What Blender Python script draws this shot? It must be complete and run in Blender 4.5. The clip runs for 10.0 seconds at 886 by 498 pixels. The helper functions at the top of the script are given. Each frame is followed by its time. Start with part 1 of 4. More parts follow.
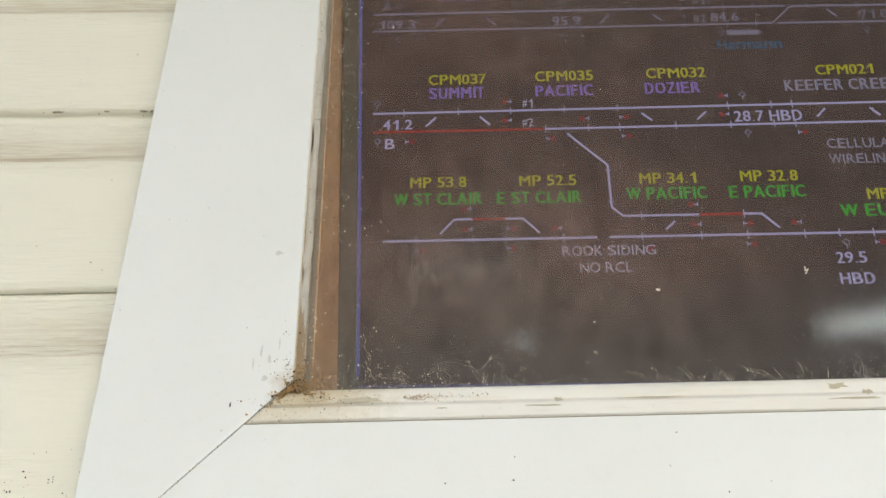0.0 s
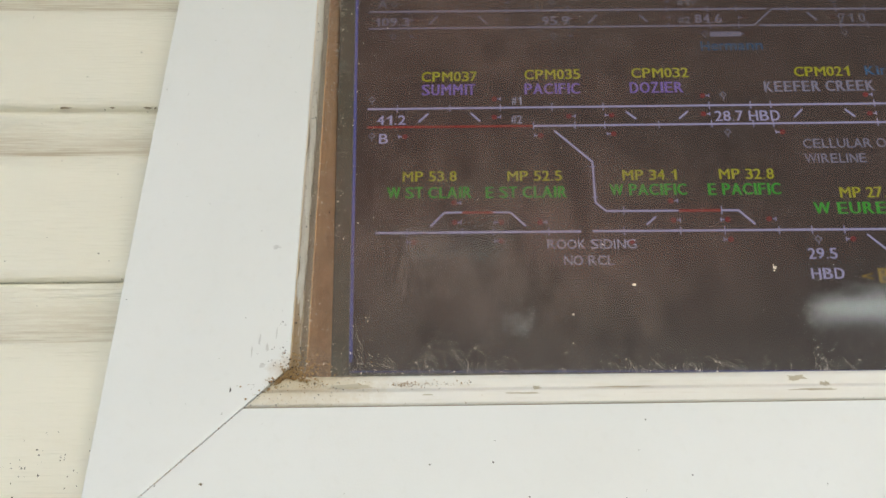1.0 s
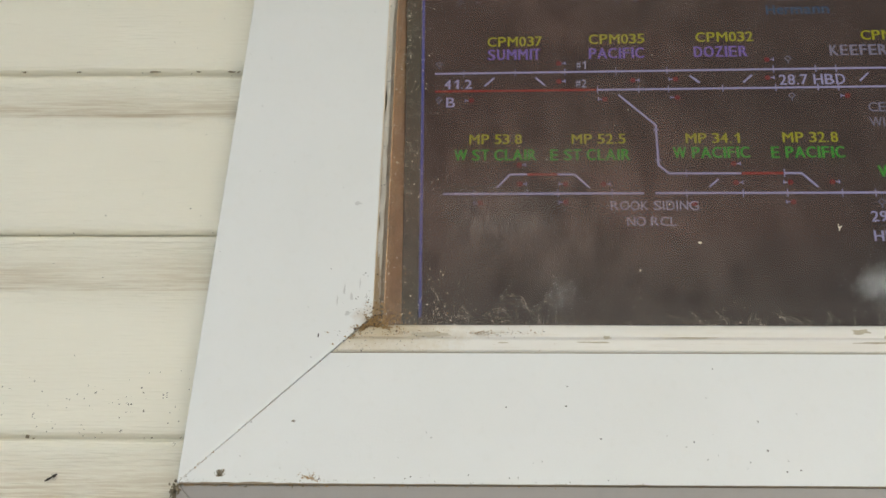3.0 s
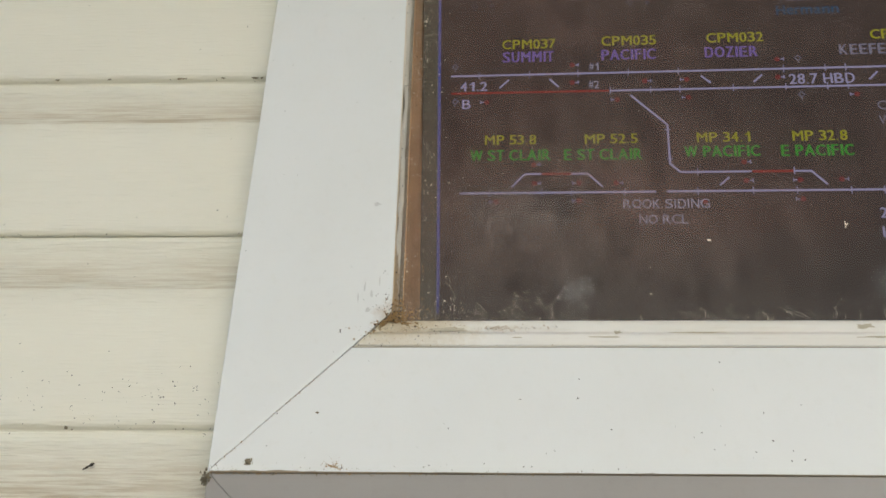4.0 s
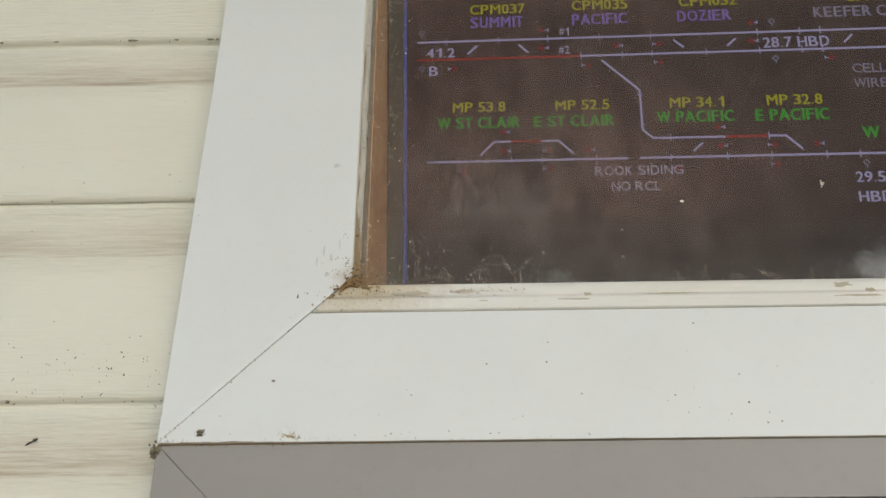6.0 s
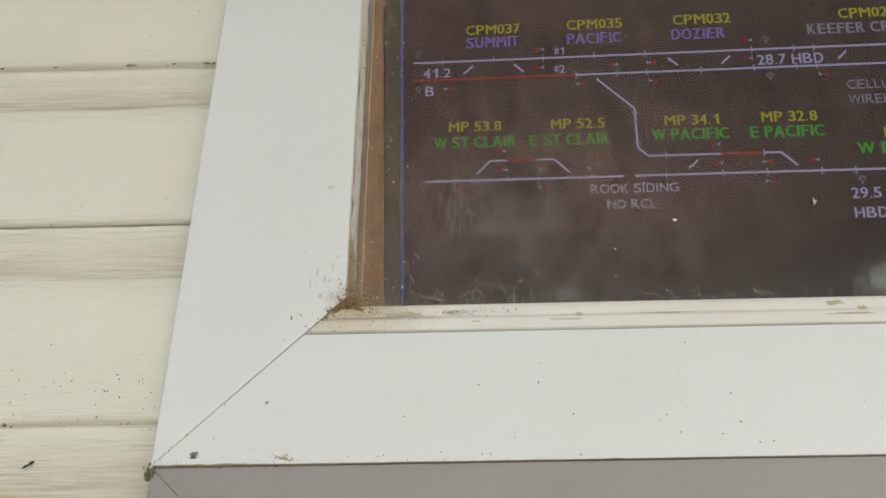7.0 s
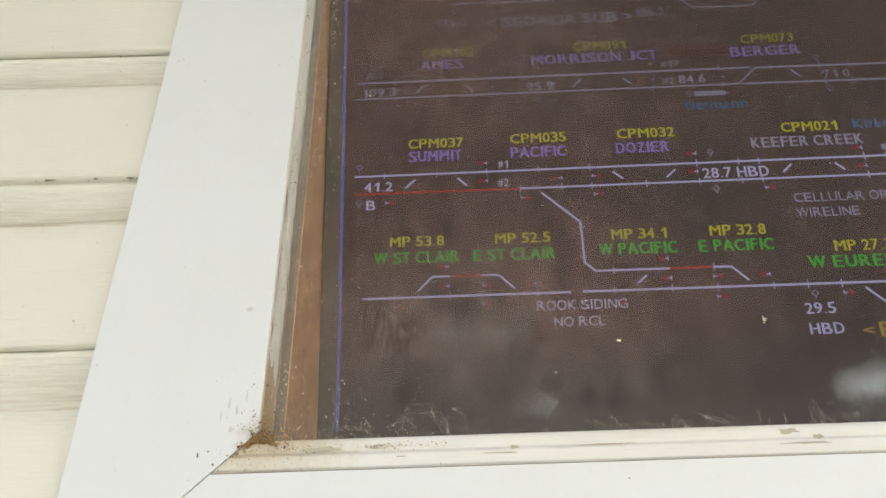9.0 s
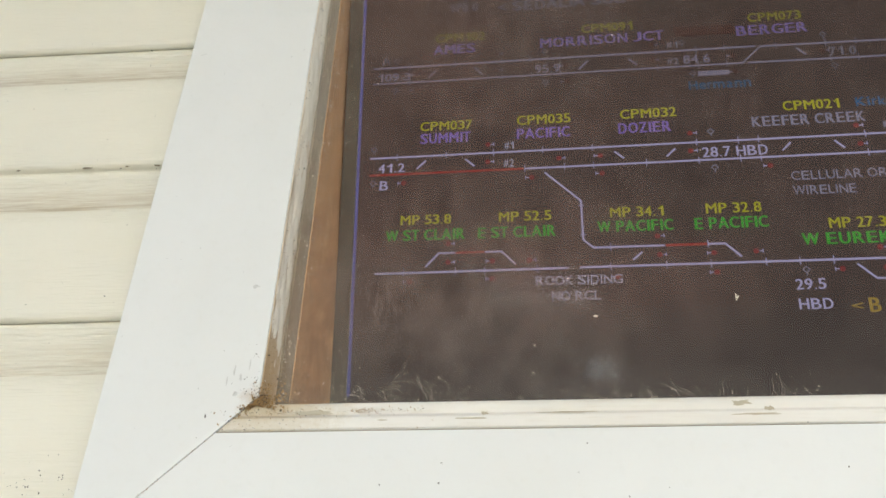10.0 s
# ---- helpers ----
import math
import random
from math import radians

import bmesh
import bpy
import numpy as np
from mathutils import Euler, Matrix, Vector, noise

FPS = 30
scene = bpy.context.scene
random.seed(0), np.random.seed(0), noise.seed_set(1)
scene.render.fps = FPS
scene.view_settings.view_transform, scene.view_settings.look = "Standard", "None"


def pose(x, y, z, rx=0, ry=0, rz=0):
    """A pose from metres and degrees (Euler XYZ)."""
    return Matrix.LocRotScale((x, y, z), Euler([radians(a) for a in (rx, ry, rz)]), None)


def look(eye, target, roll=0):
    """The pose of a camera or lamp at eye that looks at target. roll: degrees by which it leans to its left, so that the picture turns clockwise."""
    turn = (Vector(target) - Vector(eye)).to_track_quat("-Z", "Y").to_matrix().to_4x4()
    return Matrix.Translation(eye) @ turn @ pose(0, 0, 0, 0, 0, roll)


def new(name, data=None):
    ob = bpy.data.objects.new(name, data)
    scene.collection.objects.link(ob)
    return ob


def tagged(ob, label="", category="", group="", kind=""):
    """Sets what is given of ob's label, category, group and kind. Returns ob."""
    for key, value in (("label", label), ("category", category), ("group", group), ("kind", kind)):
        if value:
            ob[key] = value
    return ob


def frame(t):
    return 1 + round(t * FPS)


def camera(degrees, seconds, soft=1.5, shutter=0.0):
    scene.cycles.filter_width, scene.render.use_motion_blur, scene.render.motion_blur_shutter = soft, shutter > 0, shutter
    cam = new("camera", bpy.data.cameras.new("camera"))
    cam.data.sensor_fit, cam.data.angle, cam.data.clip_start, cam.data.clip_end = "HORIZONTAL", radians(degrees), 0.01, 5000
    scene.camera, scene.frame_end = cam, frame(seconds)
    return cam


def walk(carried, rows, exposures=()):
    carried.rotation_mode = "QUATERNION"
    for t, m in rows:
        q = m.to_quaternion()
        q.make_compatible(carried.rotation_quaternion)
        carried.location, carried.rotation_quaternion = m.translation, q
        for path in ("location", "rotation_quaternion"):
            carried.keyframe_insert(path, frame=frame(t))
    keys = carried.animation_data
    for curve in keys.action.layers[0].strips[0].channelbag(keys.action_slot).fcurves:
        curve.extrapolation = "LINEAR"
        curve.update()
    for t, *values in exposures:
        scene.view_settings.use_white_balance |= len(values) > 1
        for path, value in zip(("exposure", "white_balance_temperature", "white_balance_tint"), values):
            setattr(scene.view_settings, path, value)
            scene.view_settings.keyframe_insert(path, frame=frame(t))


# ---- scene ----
import functools

cam = camera(57.14, 10.0, soft=1.6)
PATH = [
    (0, (0.14674, -0.35234, -0.05962), (0.21343, 1.34555, 0.99523), -2.121),
    (0.5, (0.15102, -0.36061, -0.06186), (0.27796, 1.34932, 0.96770), -2.603),
    (1, (0.15034, -0.37835, -0.06579), (0.22553, 1.34457, 0.94707), -1.614),
    (1.5, (0.14040, -0.38006, -0.07656), (0.21373, 1.35111, 0.92228), -1.230),
    (2, (0.13492, -0.38513, -0.07814), (0.16932, 1.35741, 0.90287), -0.567),
    (2.5, (0.12680, -0.39357, -0.08101), (0.09766, 1.35553, 0.88842), 0.385),
    (2.7, (0.12915, -0.39200, -0.08176), (0.10031, 1.36130, 0.88006), 0.500),
    (3.8, (0.13401, -0.40251, -0.08919), (0.10709, 1.36070, 0.85441), 0.493),
    (4, (0.13381, -0.40843, -0.09072), (0.05993, 1.35302, 0.85365), 0.906),
    (4.5, (0.13417, -0.40547, -0.09901), (0.08430, 1.36084, 0.83784), 0.629),
    (5, (0.13835, -0.39423, -0.10172), (0.11826, 1.37378, 0.83302), 0.136),
    (5.5, (0.14493, -0.38682, -0.10017), (0.13893, 1.38205, 0.83314), -0.143),
    (5.7, (0.14447, -0.38016, -0.09744), (0.13276, 1.38884, 0.83558), -0.306),
    (6.8, (0.13469, -0.39207, -0.09710), (0.08879, 1.37034, 0.84726), -0.407),
    (7, (0.15052, -0.38653, -0.09534), (0.10657, 1.36573, 0.86781), -0.579),
    (7.5, (0.14525, -0.36271, -0.10210), (0.13058, 1.28982, 1.02437), 0.863),
    (8, (0.16082, -0.33055, -0.09659), (0.15837, 1.29561, 1.06771), 1.212),
    (8.5, (0.18626, -0.30450, -0.08499), (0.20843, 1.31849, 1.08351), -0.041),
    (9, (0.17526, -0.36546, -0.07441), (0.19973, 1.24552, 1.11057), -2.198),
    (9.5, (0.17521, -0.39041, -0.09033), (0.13618, 1.27291, 1.01956), -0.942),
    (10, (0.22257, -0.40030, -0.08836), (0.07811, 1.25460, 1.02540), 1.038),
]
EXPOSURES = [
    (0.0, 0.87, 6500, 8), (1.0, 0.75, 6500, 8), (2.0, 0.64, 6500, 8), (2.5, 0.60, 6500, 8), (4.0, 0.56, 6500, 8), (5.5, 0.52, 6500, 8),
    (7.0, 0.54, 6500, 8), (7.5, 0.69, 6500, 8), (8.0, 0.80, 6500, 8), (8.5, 0.85, 6500, 8), (9.0, 0.91, 6500, 8), (10.0, 0.90, 6500, 8),
]

walk(cam, [(t, look(eye, target, roll)) for t, eye, target, roll in PATH], EXPOSURES)

# ---- world and light ----
world = bpy.data.worlds.new("sky")
scene.world = world
world.use_nodes = True
wn = world.node_tree.nodes
sky = wn.new("ShaderNodeTexSky")
sky.sky_type = "NISHITA"
sky.sun_disc = False
sky.sun_elevation = radians(32)
sky.sun_rotation = radians(159)
sky.dust_density = 1.5
sky.ozone_density = 1.0
wn["Background"].inputs["Strength"].default_value = 0.15
world.node_tree.links.new(sky.outputs["Color"], wn["Background"].inputs["Color"])

sun_data = bpy.data.lights.new("sun", "SUN")
sun_data.energy = 0.63
sun_data.angle = radians(40)
sun_data.color = (1.0, 0.985, 0.97)
sun = new("sun", sun_data)
sun.matrix_world = look((2.5, -6.0, 1.9), (0.2, 0.0, 0.2))


# ---- materials ----
def nodes_of(name):
    m = bpy.data.materials.new(name)
    m.use_nodes = True
    return m, m.node_tree.nodes, m.node_tree.links, m.node_tree.nodes["Principled BSDF"]


def noise_node(nt, scale, detail=4, rough=0.55, stretch=(1, 1, 1), offset=(0, 0, 0), slant=0):
    ns, ls = nt.nodes, nt.links
    tc = ns.new("ShaderNodeTexCoord")
    mp = ns.new("ShaderNodeMapping")
    mp.inputs["Scale"].default_value = stretch
    mp.inputs["Location"].default_value = offset
    mp.inputs["Rotation"].default_value = (0, radians(slant), 0)
    nz = ns.new("ShaderNodeTexNoise")
    nz.inputs["Scale"].default_value = scale
    nz.inputs["Detail"].default_value = detail
    nz.inputs["Roughness"].default_value = rough
    ls.new(tc.outputs["Object"], mp.inputs["Vector"])
    ls.new(mp.outputs["Vector"], nz.inputs["Vector"])
    return nz.outputs["Fac"]


def ramp(nt, fac, *stops):
    r = nt.nodes.new("ShaderNodeValToRGB")
    els = r.color_ramp.elements
    while len(els) < len(stops):
        els.new(0.5)
    for e, (p, c) in zip(els, stops):
        e.position = p
        e.color = (c, c, c, 1) if isinstance(c, (int, float)) else (*c, 1)
    nt.links.new(fac, r.inputs["Fac"])
    return r.outputs["Color"]


def mix(nt, fac, a, b, kind="MIX"):
    m = nt.nodes.new("ShaderNodeMix")
    m.data_type, m.blend_type = "RGBA", kind
    for sock, v in ((m.inputs["Factor"], fac), (m.inputs["A"], a), (m.inputs["B"], b)):
        if isinstance(v, (int, float)):
            sock.default_value = v
        elif isinstance(v, tuple):
            sock.default_value = (*v, 1)
        else:
            nt.links.new(v, sock)
    return m.outputs["Result"]


def bump(nt, height, strength, distance, bsdf):
    b = nt.nodes.new("ShaderNodeBump")
    b.inputs["Strength"].default_value = strength
    b.inputs["Distance"].default_value = distance
    nt.links.new(height, b.inputs["Height"])
    nt.links.new(b.outputs["Normal"], bsdf.inputs["Normal"])


def corner_stain(nt, size, amount, stretch, depth=1.0):
    """Ragged brown stain spreading from the lower inner corner of the casing."""
    ns, ls = nt.nodes, nt.links
    tc = ns.new("ShaderNodeTexCoord")
    mp = ns.new("ShaderNodeMapping")
    mp.inputs["Location"].default_value = (-0.089 * stretch[0], -0.008 * depth, -0.086 * stretch[1])
    mp.inputs["Scale"].default_value = (stretch[0], depth, stretch[1])
    ln = ns.new("ShaderNodeVectorMath")
    ln.operation = "LENGTH"
    ls.new(tc.outputs["Object"], mp.inputs["Vector"])
    ls.new(mp.outputs["Vector"], ln.inputs[0])
    wob = ns.new("ShaderNodeMath")
    wob.operation = "MULTIPLY_ADD"
    ls.new(noise_node(nt, 240, 5, 0.7), wob.inputs[0])
    wob.inputs[1].default_value = -size * 1.1
    ls.new(ln.outputs["Value"], wob.inputs[2])
    near = ns.new("ShaderNodeMapRange")
    near.inputs["From Min"].default_value = -size * 0.25
    near.inputs["From Max"].default_value = size * 0.7
    near.inputs["To Min"].default_value = amount
    near.inputs["To Max"].default_value = 0.0
    ls.new(wob.outputs["Value"], near.inputs["Value"])
    return near.outputs["Result"]


def paint(name, base, dirt, dirt_amount=0.25, rough=0.45, grain=0.15, streak=(1, 1, 1), grain_scale=900, grain_stretch=(1, 1, 1), stain=None):
    """Painted or moulded surface: base colour, soft staining at two scales, fine relief."""
    m, ns, ls, p = nodes_of(name)
    nt = m.node_tree
    large = ramp(nt, noise_node(nt, 7, 5, 0.6, streak), (0.42, 0.0), (0.78, dirt_amount))
    small = ramp(nt, noise_node(nt, 160, 3, 0.6, streak, (3, 1, 7)), (0.55, 0.0), (0.8, dirt_amount * 0.6))
    col = mix(nt, large, base, dirt)
    col = mix(nt, small, col, dirt)
    if stain:
        col = mix(nt, corner_stain(nt, *stain[:3]), col, stain[3])
    ls.new(col, p.inputs["Base Color"])
    p.inputs["Roughness"].default_value = rough
    bump(nt, noise_node(nt, grain_scale, 3, 0.6, grain_stretch), grain, 0.0006, p)
    return m




def siding_material():
    """Cream vinyl with wood-grain relief; the recess of each course carries streaky grime and painted shade."""
    m, ns, ls, p = nodes_of("cream vinyl")
    nt = m.node_tree
    col = mix(nt, ramp(nt, noise_node(nt, 7, 5, 0.6, (0.6, 1, 2.5)), (0.42, 0.0), (0.8, 0.30)), (0.868, 0.85, 0.735), (0.80, 0.77, 0.65))
    tc = ns.new("ShaderNodeTexCoord")
    sep = ns.new("ShaderNodeSeparateXYZ")
    ls.new(tc.outputs["Object"], sep.inputs["Vector"])
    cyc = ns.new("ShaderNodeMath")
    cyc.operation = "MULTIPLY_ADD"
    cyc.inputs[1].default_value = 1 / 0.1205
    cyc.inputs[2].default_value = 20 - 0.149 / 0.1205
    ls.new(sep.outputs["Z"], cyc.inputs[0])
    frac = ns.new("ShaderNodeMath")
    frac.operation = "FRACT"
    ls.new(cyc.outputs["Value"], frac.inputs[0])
    # darkens the recess by colour, where the bevel's own shading is too weak
    shade_band = ramp(nt, frac.outputs["Value"], (0.0, 0.05), (0.04, 0.0), (0.60, 0.0), (0.682, 0.10), (0.69, 0.85), (0.80, 0.55), (0.90, 0.18), (0.96, 0.0))
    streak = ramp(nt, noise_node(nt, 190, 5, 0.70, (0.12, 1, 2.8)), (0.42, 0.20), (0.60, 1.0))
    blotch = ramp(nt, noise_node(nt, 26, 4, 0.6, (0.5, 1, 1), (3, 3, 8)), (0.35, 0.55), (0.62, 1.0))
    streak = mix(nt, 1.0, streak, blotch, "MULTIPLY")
    grime = mix(nt, 1.0, shade_band, streak, "MULTIPLY")
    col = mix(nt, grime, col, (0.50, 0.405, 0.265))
    ls.new(col, p.inputs["Base Color"])
    p.inputs["Roughness"].default_value = 0.45
    relief = mix(nt, 1.0, noise_node(nt, 190, 3, 0.55, (0.24, 1, 3.2)), ramp(nt, frac.outputs["Value"], (0.0, 0.55), (0.30, 0.45), (0.55, 0.30), (0.70, 1.0), (0.95, 1.0)), "MULTIPLY")
    bump(nt, relief, 1.0, 0.0018, p)
    return m


CREAM = siding_material()
WHITE = paint("white trim paint", (0.82, 0.842, 0.835), (0.66, 0.66, 0.60), 0.22, 0.5, 0.12, stain=(0.0115, 0.7, (1, 1), (0.40, 0.25, 0.10)))
BEADW = paint("weathered cream bead", (0.85, 0.835, 0.78), (0.56, 0.49, 0.35), 0.5, 0.5, 0.3, (0.3, 1, 3), stain=(0.024, 0.65, (0.5, 1), (0.52, 0.40, 0.19)))
FLAKED = paint("bare tan under flaked paint", (0.58, 0.54, 0.43), (0.42, 0.34, 0.22), 0.8, 0.8, 0.4)
GREYV = paint("grey trim vinyl", (0.345, 0.326, 0.306), (0.28, 0.26, 0.24), 0.5, 0.5, 0.1)
CHALK = paint("chalky flaking paint", (0.90, 0.87, 0.79), (0.46, 0.35, 0.22), 0.7, 0.85, 0.8, (5, 3, 0.35), 500, (2, 2, 0.3))
TAN = paint("weathered jamb", (0.76, 0.68, 0.56), (0.42, 0.29, 0.16), 0.7, 0.75, 0.5, (4, 2, 0.5), stain=(0.042, 0.75, (1, 0.6), (0.42, 0.27, 0.12)))
BEZEL = paint("dusty black plastic", (0.075, 0.074, 0.062), (0.16, 0.155, 0.125), 0.6, 0.5, 0.2, (1, 1, 1))
# also colours the black box that stands for shade in window_2
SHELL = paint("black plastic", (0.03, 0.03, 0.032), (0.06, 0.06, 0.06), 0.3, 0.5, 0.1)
ROOM = paint("dim room paint", (0.35, 0.32, 0.28), (0.25, 0.22, 0.2), 0.3, 0.8, 0.1)
SHEATH = paint("bare sheathing", (0.40, 0.32, 0.22), (0.3, 0.22, 0.15), 0.5, 0.8, 0.3)
EARTH = paint("yard ground", (0.16, 0.18, 0.09), (0.24, 0.20, 0.13), 0.7, 0.9, 0.6)
CONC = paint("porch concrete", (0.42, 0.40, 0.37), (0.3, 0.28, 0.25), 0.5, 0.85, 0.4)
VALW = paint("weathered grey boards", (0.37, 0.395, 0.39), (0.22, 0.235, 0.23), 0.7, 0.8, 0.4, (3, 1, 0.3))
OFFW = paint("enamelled lamp metal", (0.8, 0.8, 0.78), (0.6, 0.6, 0.58), 0.2, 0.35, 0.05)


def wood(name, light, dark, stretch, rough=0.5):
    m, ns, ls, p = nodes_of(name)
    nt = m.node_tree
    g = noise_node(nt, 60, 6, 0.65, stretch)
    col = mix(nt, ramp(nt, g, (0.35, 0.0), (0.65, 1.0)), light, dark)
    col = mix(nt, ramp(nt, noise_node(nt, 9, 3), (0.45, 0.0), (0.8, 0.5)), col, dark)
    ls.new(col, p.inputs["Base Color"])
    p.inputs["Roughness"].default_value = rough
    bump(nt, g, 0.3, 0.0008, p)
    return m


JAMBWOOD = wood("varnished jamb wood", (0.92, 0.57, 0.31), (0.78, 0.44, 0.22), (1, 1, 0.04))
CEILWOOD = wood("brown ceiling boards", (0.48, 0.25, 0.165), (0.33, 0.175, 0.11), (1, 0.05, 1))
BEAMWOOD = wood("dark porch beam", (0.14, 0.10, 0.08), (0.09, 0.065, 0.05), (0.05, 1, 1))


def plain(name, colour, rough=0.7):
    m, ns, ls, p = nodes_of(name)
    p.inputs["Base Color"].default_value = (*colour, 1)
    p.inputs["Roughness"].default_value = rough
    return m


SPECK = plain("dark speck", (0.035, 0.028, 0.02))
DIRT = paint("brown crumbs", (0.43, 0.28, 0.125), (0.12, 0.07, 0.03), 0.9, 0.95, 0.3)
MOULD = paint("dark mildew", (0.26, 0.22, 0.15), (0.06, 0.05, 0.03), 0.8, 0.95, 0.3)
WEB = plain("pale web dust", (0.58, 0.54, 0.46), 0.9)
SCUFF = plain("pale grey scuff", (0.66, 0.67, 0.655), 0.6)
LINT = plain("pale lint", (0.82, 0.76, 0.63), 0.9)
SOIL = paint("grey-brown edge grime", (0.33, 0.275, 0.205), (0.12, 0.10, 0.07), 0.9, 0.9, 0.4)
JOINT = plain("dark joint grime", (0.24, 0.20, 0.145), 0.9)


def lit(name, colour, strength=1.0):
    """Glowing part of the picture on the display."""
    m, ns, ls, p = nodes_of(name)
    p.inputs["Base Color"].default_value = (0.01, 0.01, 0.01, 1)
    p.inputs["Roughness"].default_value = 0.5
    p.inputs["Specular IOR Level"].default_value = 0.08
    p.inputs["Emission Color"].default_value = (*colour, 1)
    p.inputs["Emission Strength"].default_value = strength
    return m


GLOW = 0.54
L_BACK = lit("display black level", (0.0380, 0.0236, 0.0222), GLOW)
L_LINE = lit("display lavender", (0.30, 0.27, 0.44), GLOW)
L_GREY = lit("display grey", (0.18, 0.165, 0.235), GLOW)
L_PALE = lit("display pale grey", (0.30, 0.275, 0.38), GLOW)
L_YELL = lit("display yellow", (0.30, 0.28, 0.008), GLOW)
L_GREEN = lit("display green", (0.03, 0.26, 0.02), GLOW)
L_VIOL = lit("display violet", (0.16, 0.10, 0.33), GLOW)
L_RED = lit("display red", (0.24, 0.018, 0.015), GLOW)
L_SIG = lit("display signal red", (0.17, 0.014, 0.018), GLOW)
L_DIM = lit("display dim red", (0.07, 0.015, 0.013), GLOW)
L_BLUE = lit("display border blue", (0.085, 0.09, 0.27), GLOW)
L_CYAN = lit("display sky blue", (0.02, 0.09, 0.20), GLOW)
L_OCHRE = lit("display ochre", (0.26, 0.17, 0.03), GLOW)
# viewing-angle loss put into dimmer copies for the rows near the display's head
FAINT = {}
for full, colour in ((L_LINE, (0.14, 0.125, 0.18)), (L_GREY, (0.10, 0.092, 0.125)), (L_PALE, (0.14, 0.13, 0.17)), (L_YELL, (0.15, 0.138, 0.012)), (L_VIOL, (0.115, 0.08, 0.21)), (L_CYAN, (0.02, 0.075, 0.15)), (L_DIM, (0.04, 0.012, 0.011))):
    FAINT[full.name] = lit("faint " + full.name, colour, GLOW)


LAMPLIT = lit("glowing lamp diffuser", (1.0, 0.95, 0.86), 1.6)


def pane_material():
    """Clear glass with a thin uneven film of dust, which also carries painted reflections."""
    m = bpy.data.materials.new("dusty window glass")
    m.use_nodes = True
    nt = m.node_tree
    ns, ls = nt.nodes, nt.links
    for n in list(ns):
        ns.remove(n)
    out = ns.new("ShaderNodeOutputMaterial")
    clear = ns.new("ShaderNodeBsdfTransparent")
    clear.inputs["Color"].default_value = (0.95, 0.96, 0.95, 1)
    gloss = ns.new("ShaderNodeBsdfGlossy")
    gloss.inputs["Color"].default_value = (0.85, 0.97, 1.0, 1)
    gloss.inputs["Roughness"].default_value = 0.085
    facing = ns.new("ShaderNodeLayerWeight")
    facing.inputs["Blend"].default_value = 0.5
    power = ns.new("ShaderNodeMath")
    power.operation = "POWER"
    power.inputs[1].default_value = 5.0
    ls.new(facing.outputs["Facing"], power.inputs[0])
    refl = ns.new("ShaderNodeMath")
    refl.operation = "MULTIPLY_ADD"
    refl.inputs[1].default_value = 0.96
    refl.inputs[2].default_value = 0.042
    ls.new(power.outputs["Value"], refl.inputs[0])
    m1 = ns.new("ShaderNodeMixShader")
    ls.new(refl.outputs["Value"], m1.inputs["Fac"])
    ls.new(clear.outputs["BSDF"], m1.inputs[1])
    ls.new(gloss.outputs["BSDF"], m1.inputs[2])
    dust = ns.new("ShaderNodeBsdfDiffuse")
    tc = ns.new("ShaderNodeTexCoord")
    sep = ns.new("ShaderNodeSeparateXYZ")
    ls.new(tc.outputs["Object"], sep.inputs["Vector"])

    def rise(sock, lo, hi, a, b):
        r = ns.new("ShaderNodeMapRange")
        r.interpolation_type = "SMOOTHSTEP"
        for key, v in (("From Min", lo), ("From Max", hi), ("To Min", a), ("To Max", b)):
            r.inputs[key].default_value = v
        ls.new(sock, r.inputs["Value"])
        return r.outputs["Result"]

    def blot(x, z, sx, sz, near, far, top):
        """Soft patch of haze laid into the film, thickest at (x, z)."""
        mp = ns.new("ShaderNodeMapping")
        mp.inputs["Location"].default_value = (-x * sx, 0, -z * sz)
        mp.inputs["Scale"].default_value = (sx, 0, sz)
        ln = ns.new("ShaderNodeVectorMath")
        ln.operation = "LENGTH"
        ls.new(tc.outputs["Object"], mp.inputs["Vector"])
        ls.new(mp.outputs["Vector"], ln.inputs[0])
        return rise(ln.outputs["Value"], near, far, top, 0.0)

    def times(a, b):
        return mix(nt, 1.0, a, b, "MULTIPLY")

    def plus(a, b):
        return mix(nt, 1.0, a, b, "ADD")

    # film tinted like the mirrored scene: brown ceiling above, greyer outdoors at the foot
    tone = mix(nt, rise(sep.outputs["Z"], 0.090, 0.165, 0.0, 1.0), (0.265, 0.25, 0.225), (0.34, 0.235, 0.205))
    patch = ramp(nt, noise_node(nt, 11, 4, 0.6, (1, 1, 1), (5, 2, 9)), (0.40, 0.0), (0.62, 0.6))
    ls.new(mix(nt, patch, tone, (0.27, 0.225, 0.20)), dust.inputs["Color"])
    cloud = ramp(nt, noise_node(nt, 34, 9, 0.78, (1.0, 1, 0.9)), (0.42, 0.0), (0.64, 0.050))
    streaks = ramp(nt, noise_node(nt, 90, 4, 0.7, (1.0, 1, 0.12)), (0.45, 0.0), (0.8, 0.016))
    both = plus(cloud, streaks)
    mottle = ramp(nt, noise_node(nt, 48, 8, 0.75, (1.4, 1, 0.8)), (0.36, 0.10), (0.66, 1.8))
    # wiped smudge with reflected haze painted in, beside the jamb and again higher up
    both = plus(both, times(blot(0.200, 0.160, 0.9, 1.45, 0.02, 0.19, 0.096), mottle))
    both = plus(both, times(blot(0.20, 0.42, 0.9, 1.0, 0.02, 0.21, 0.055), mottle))
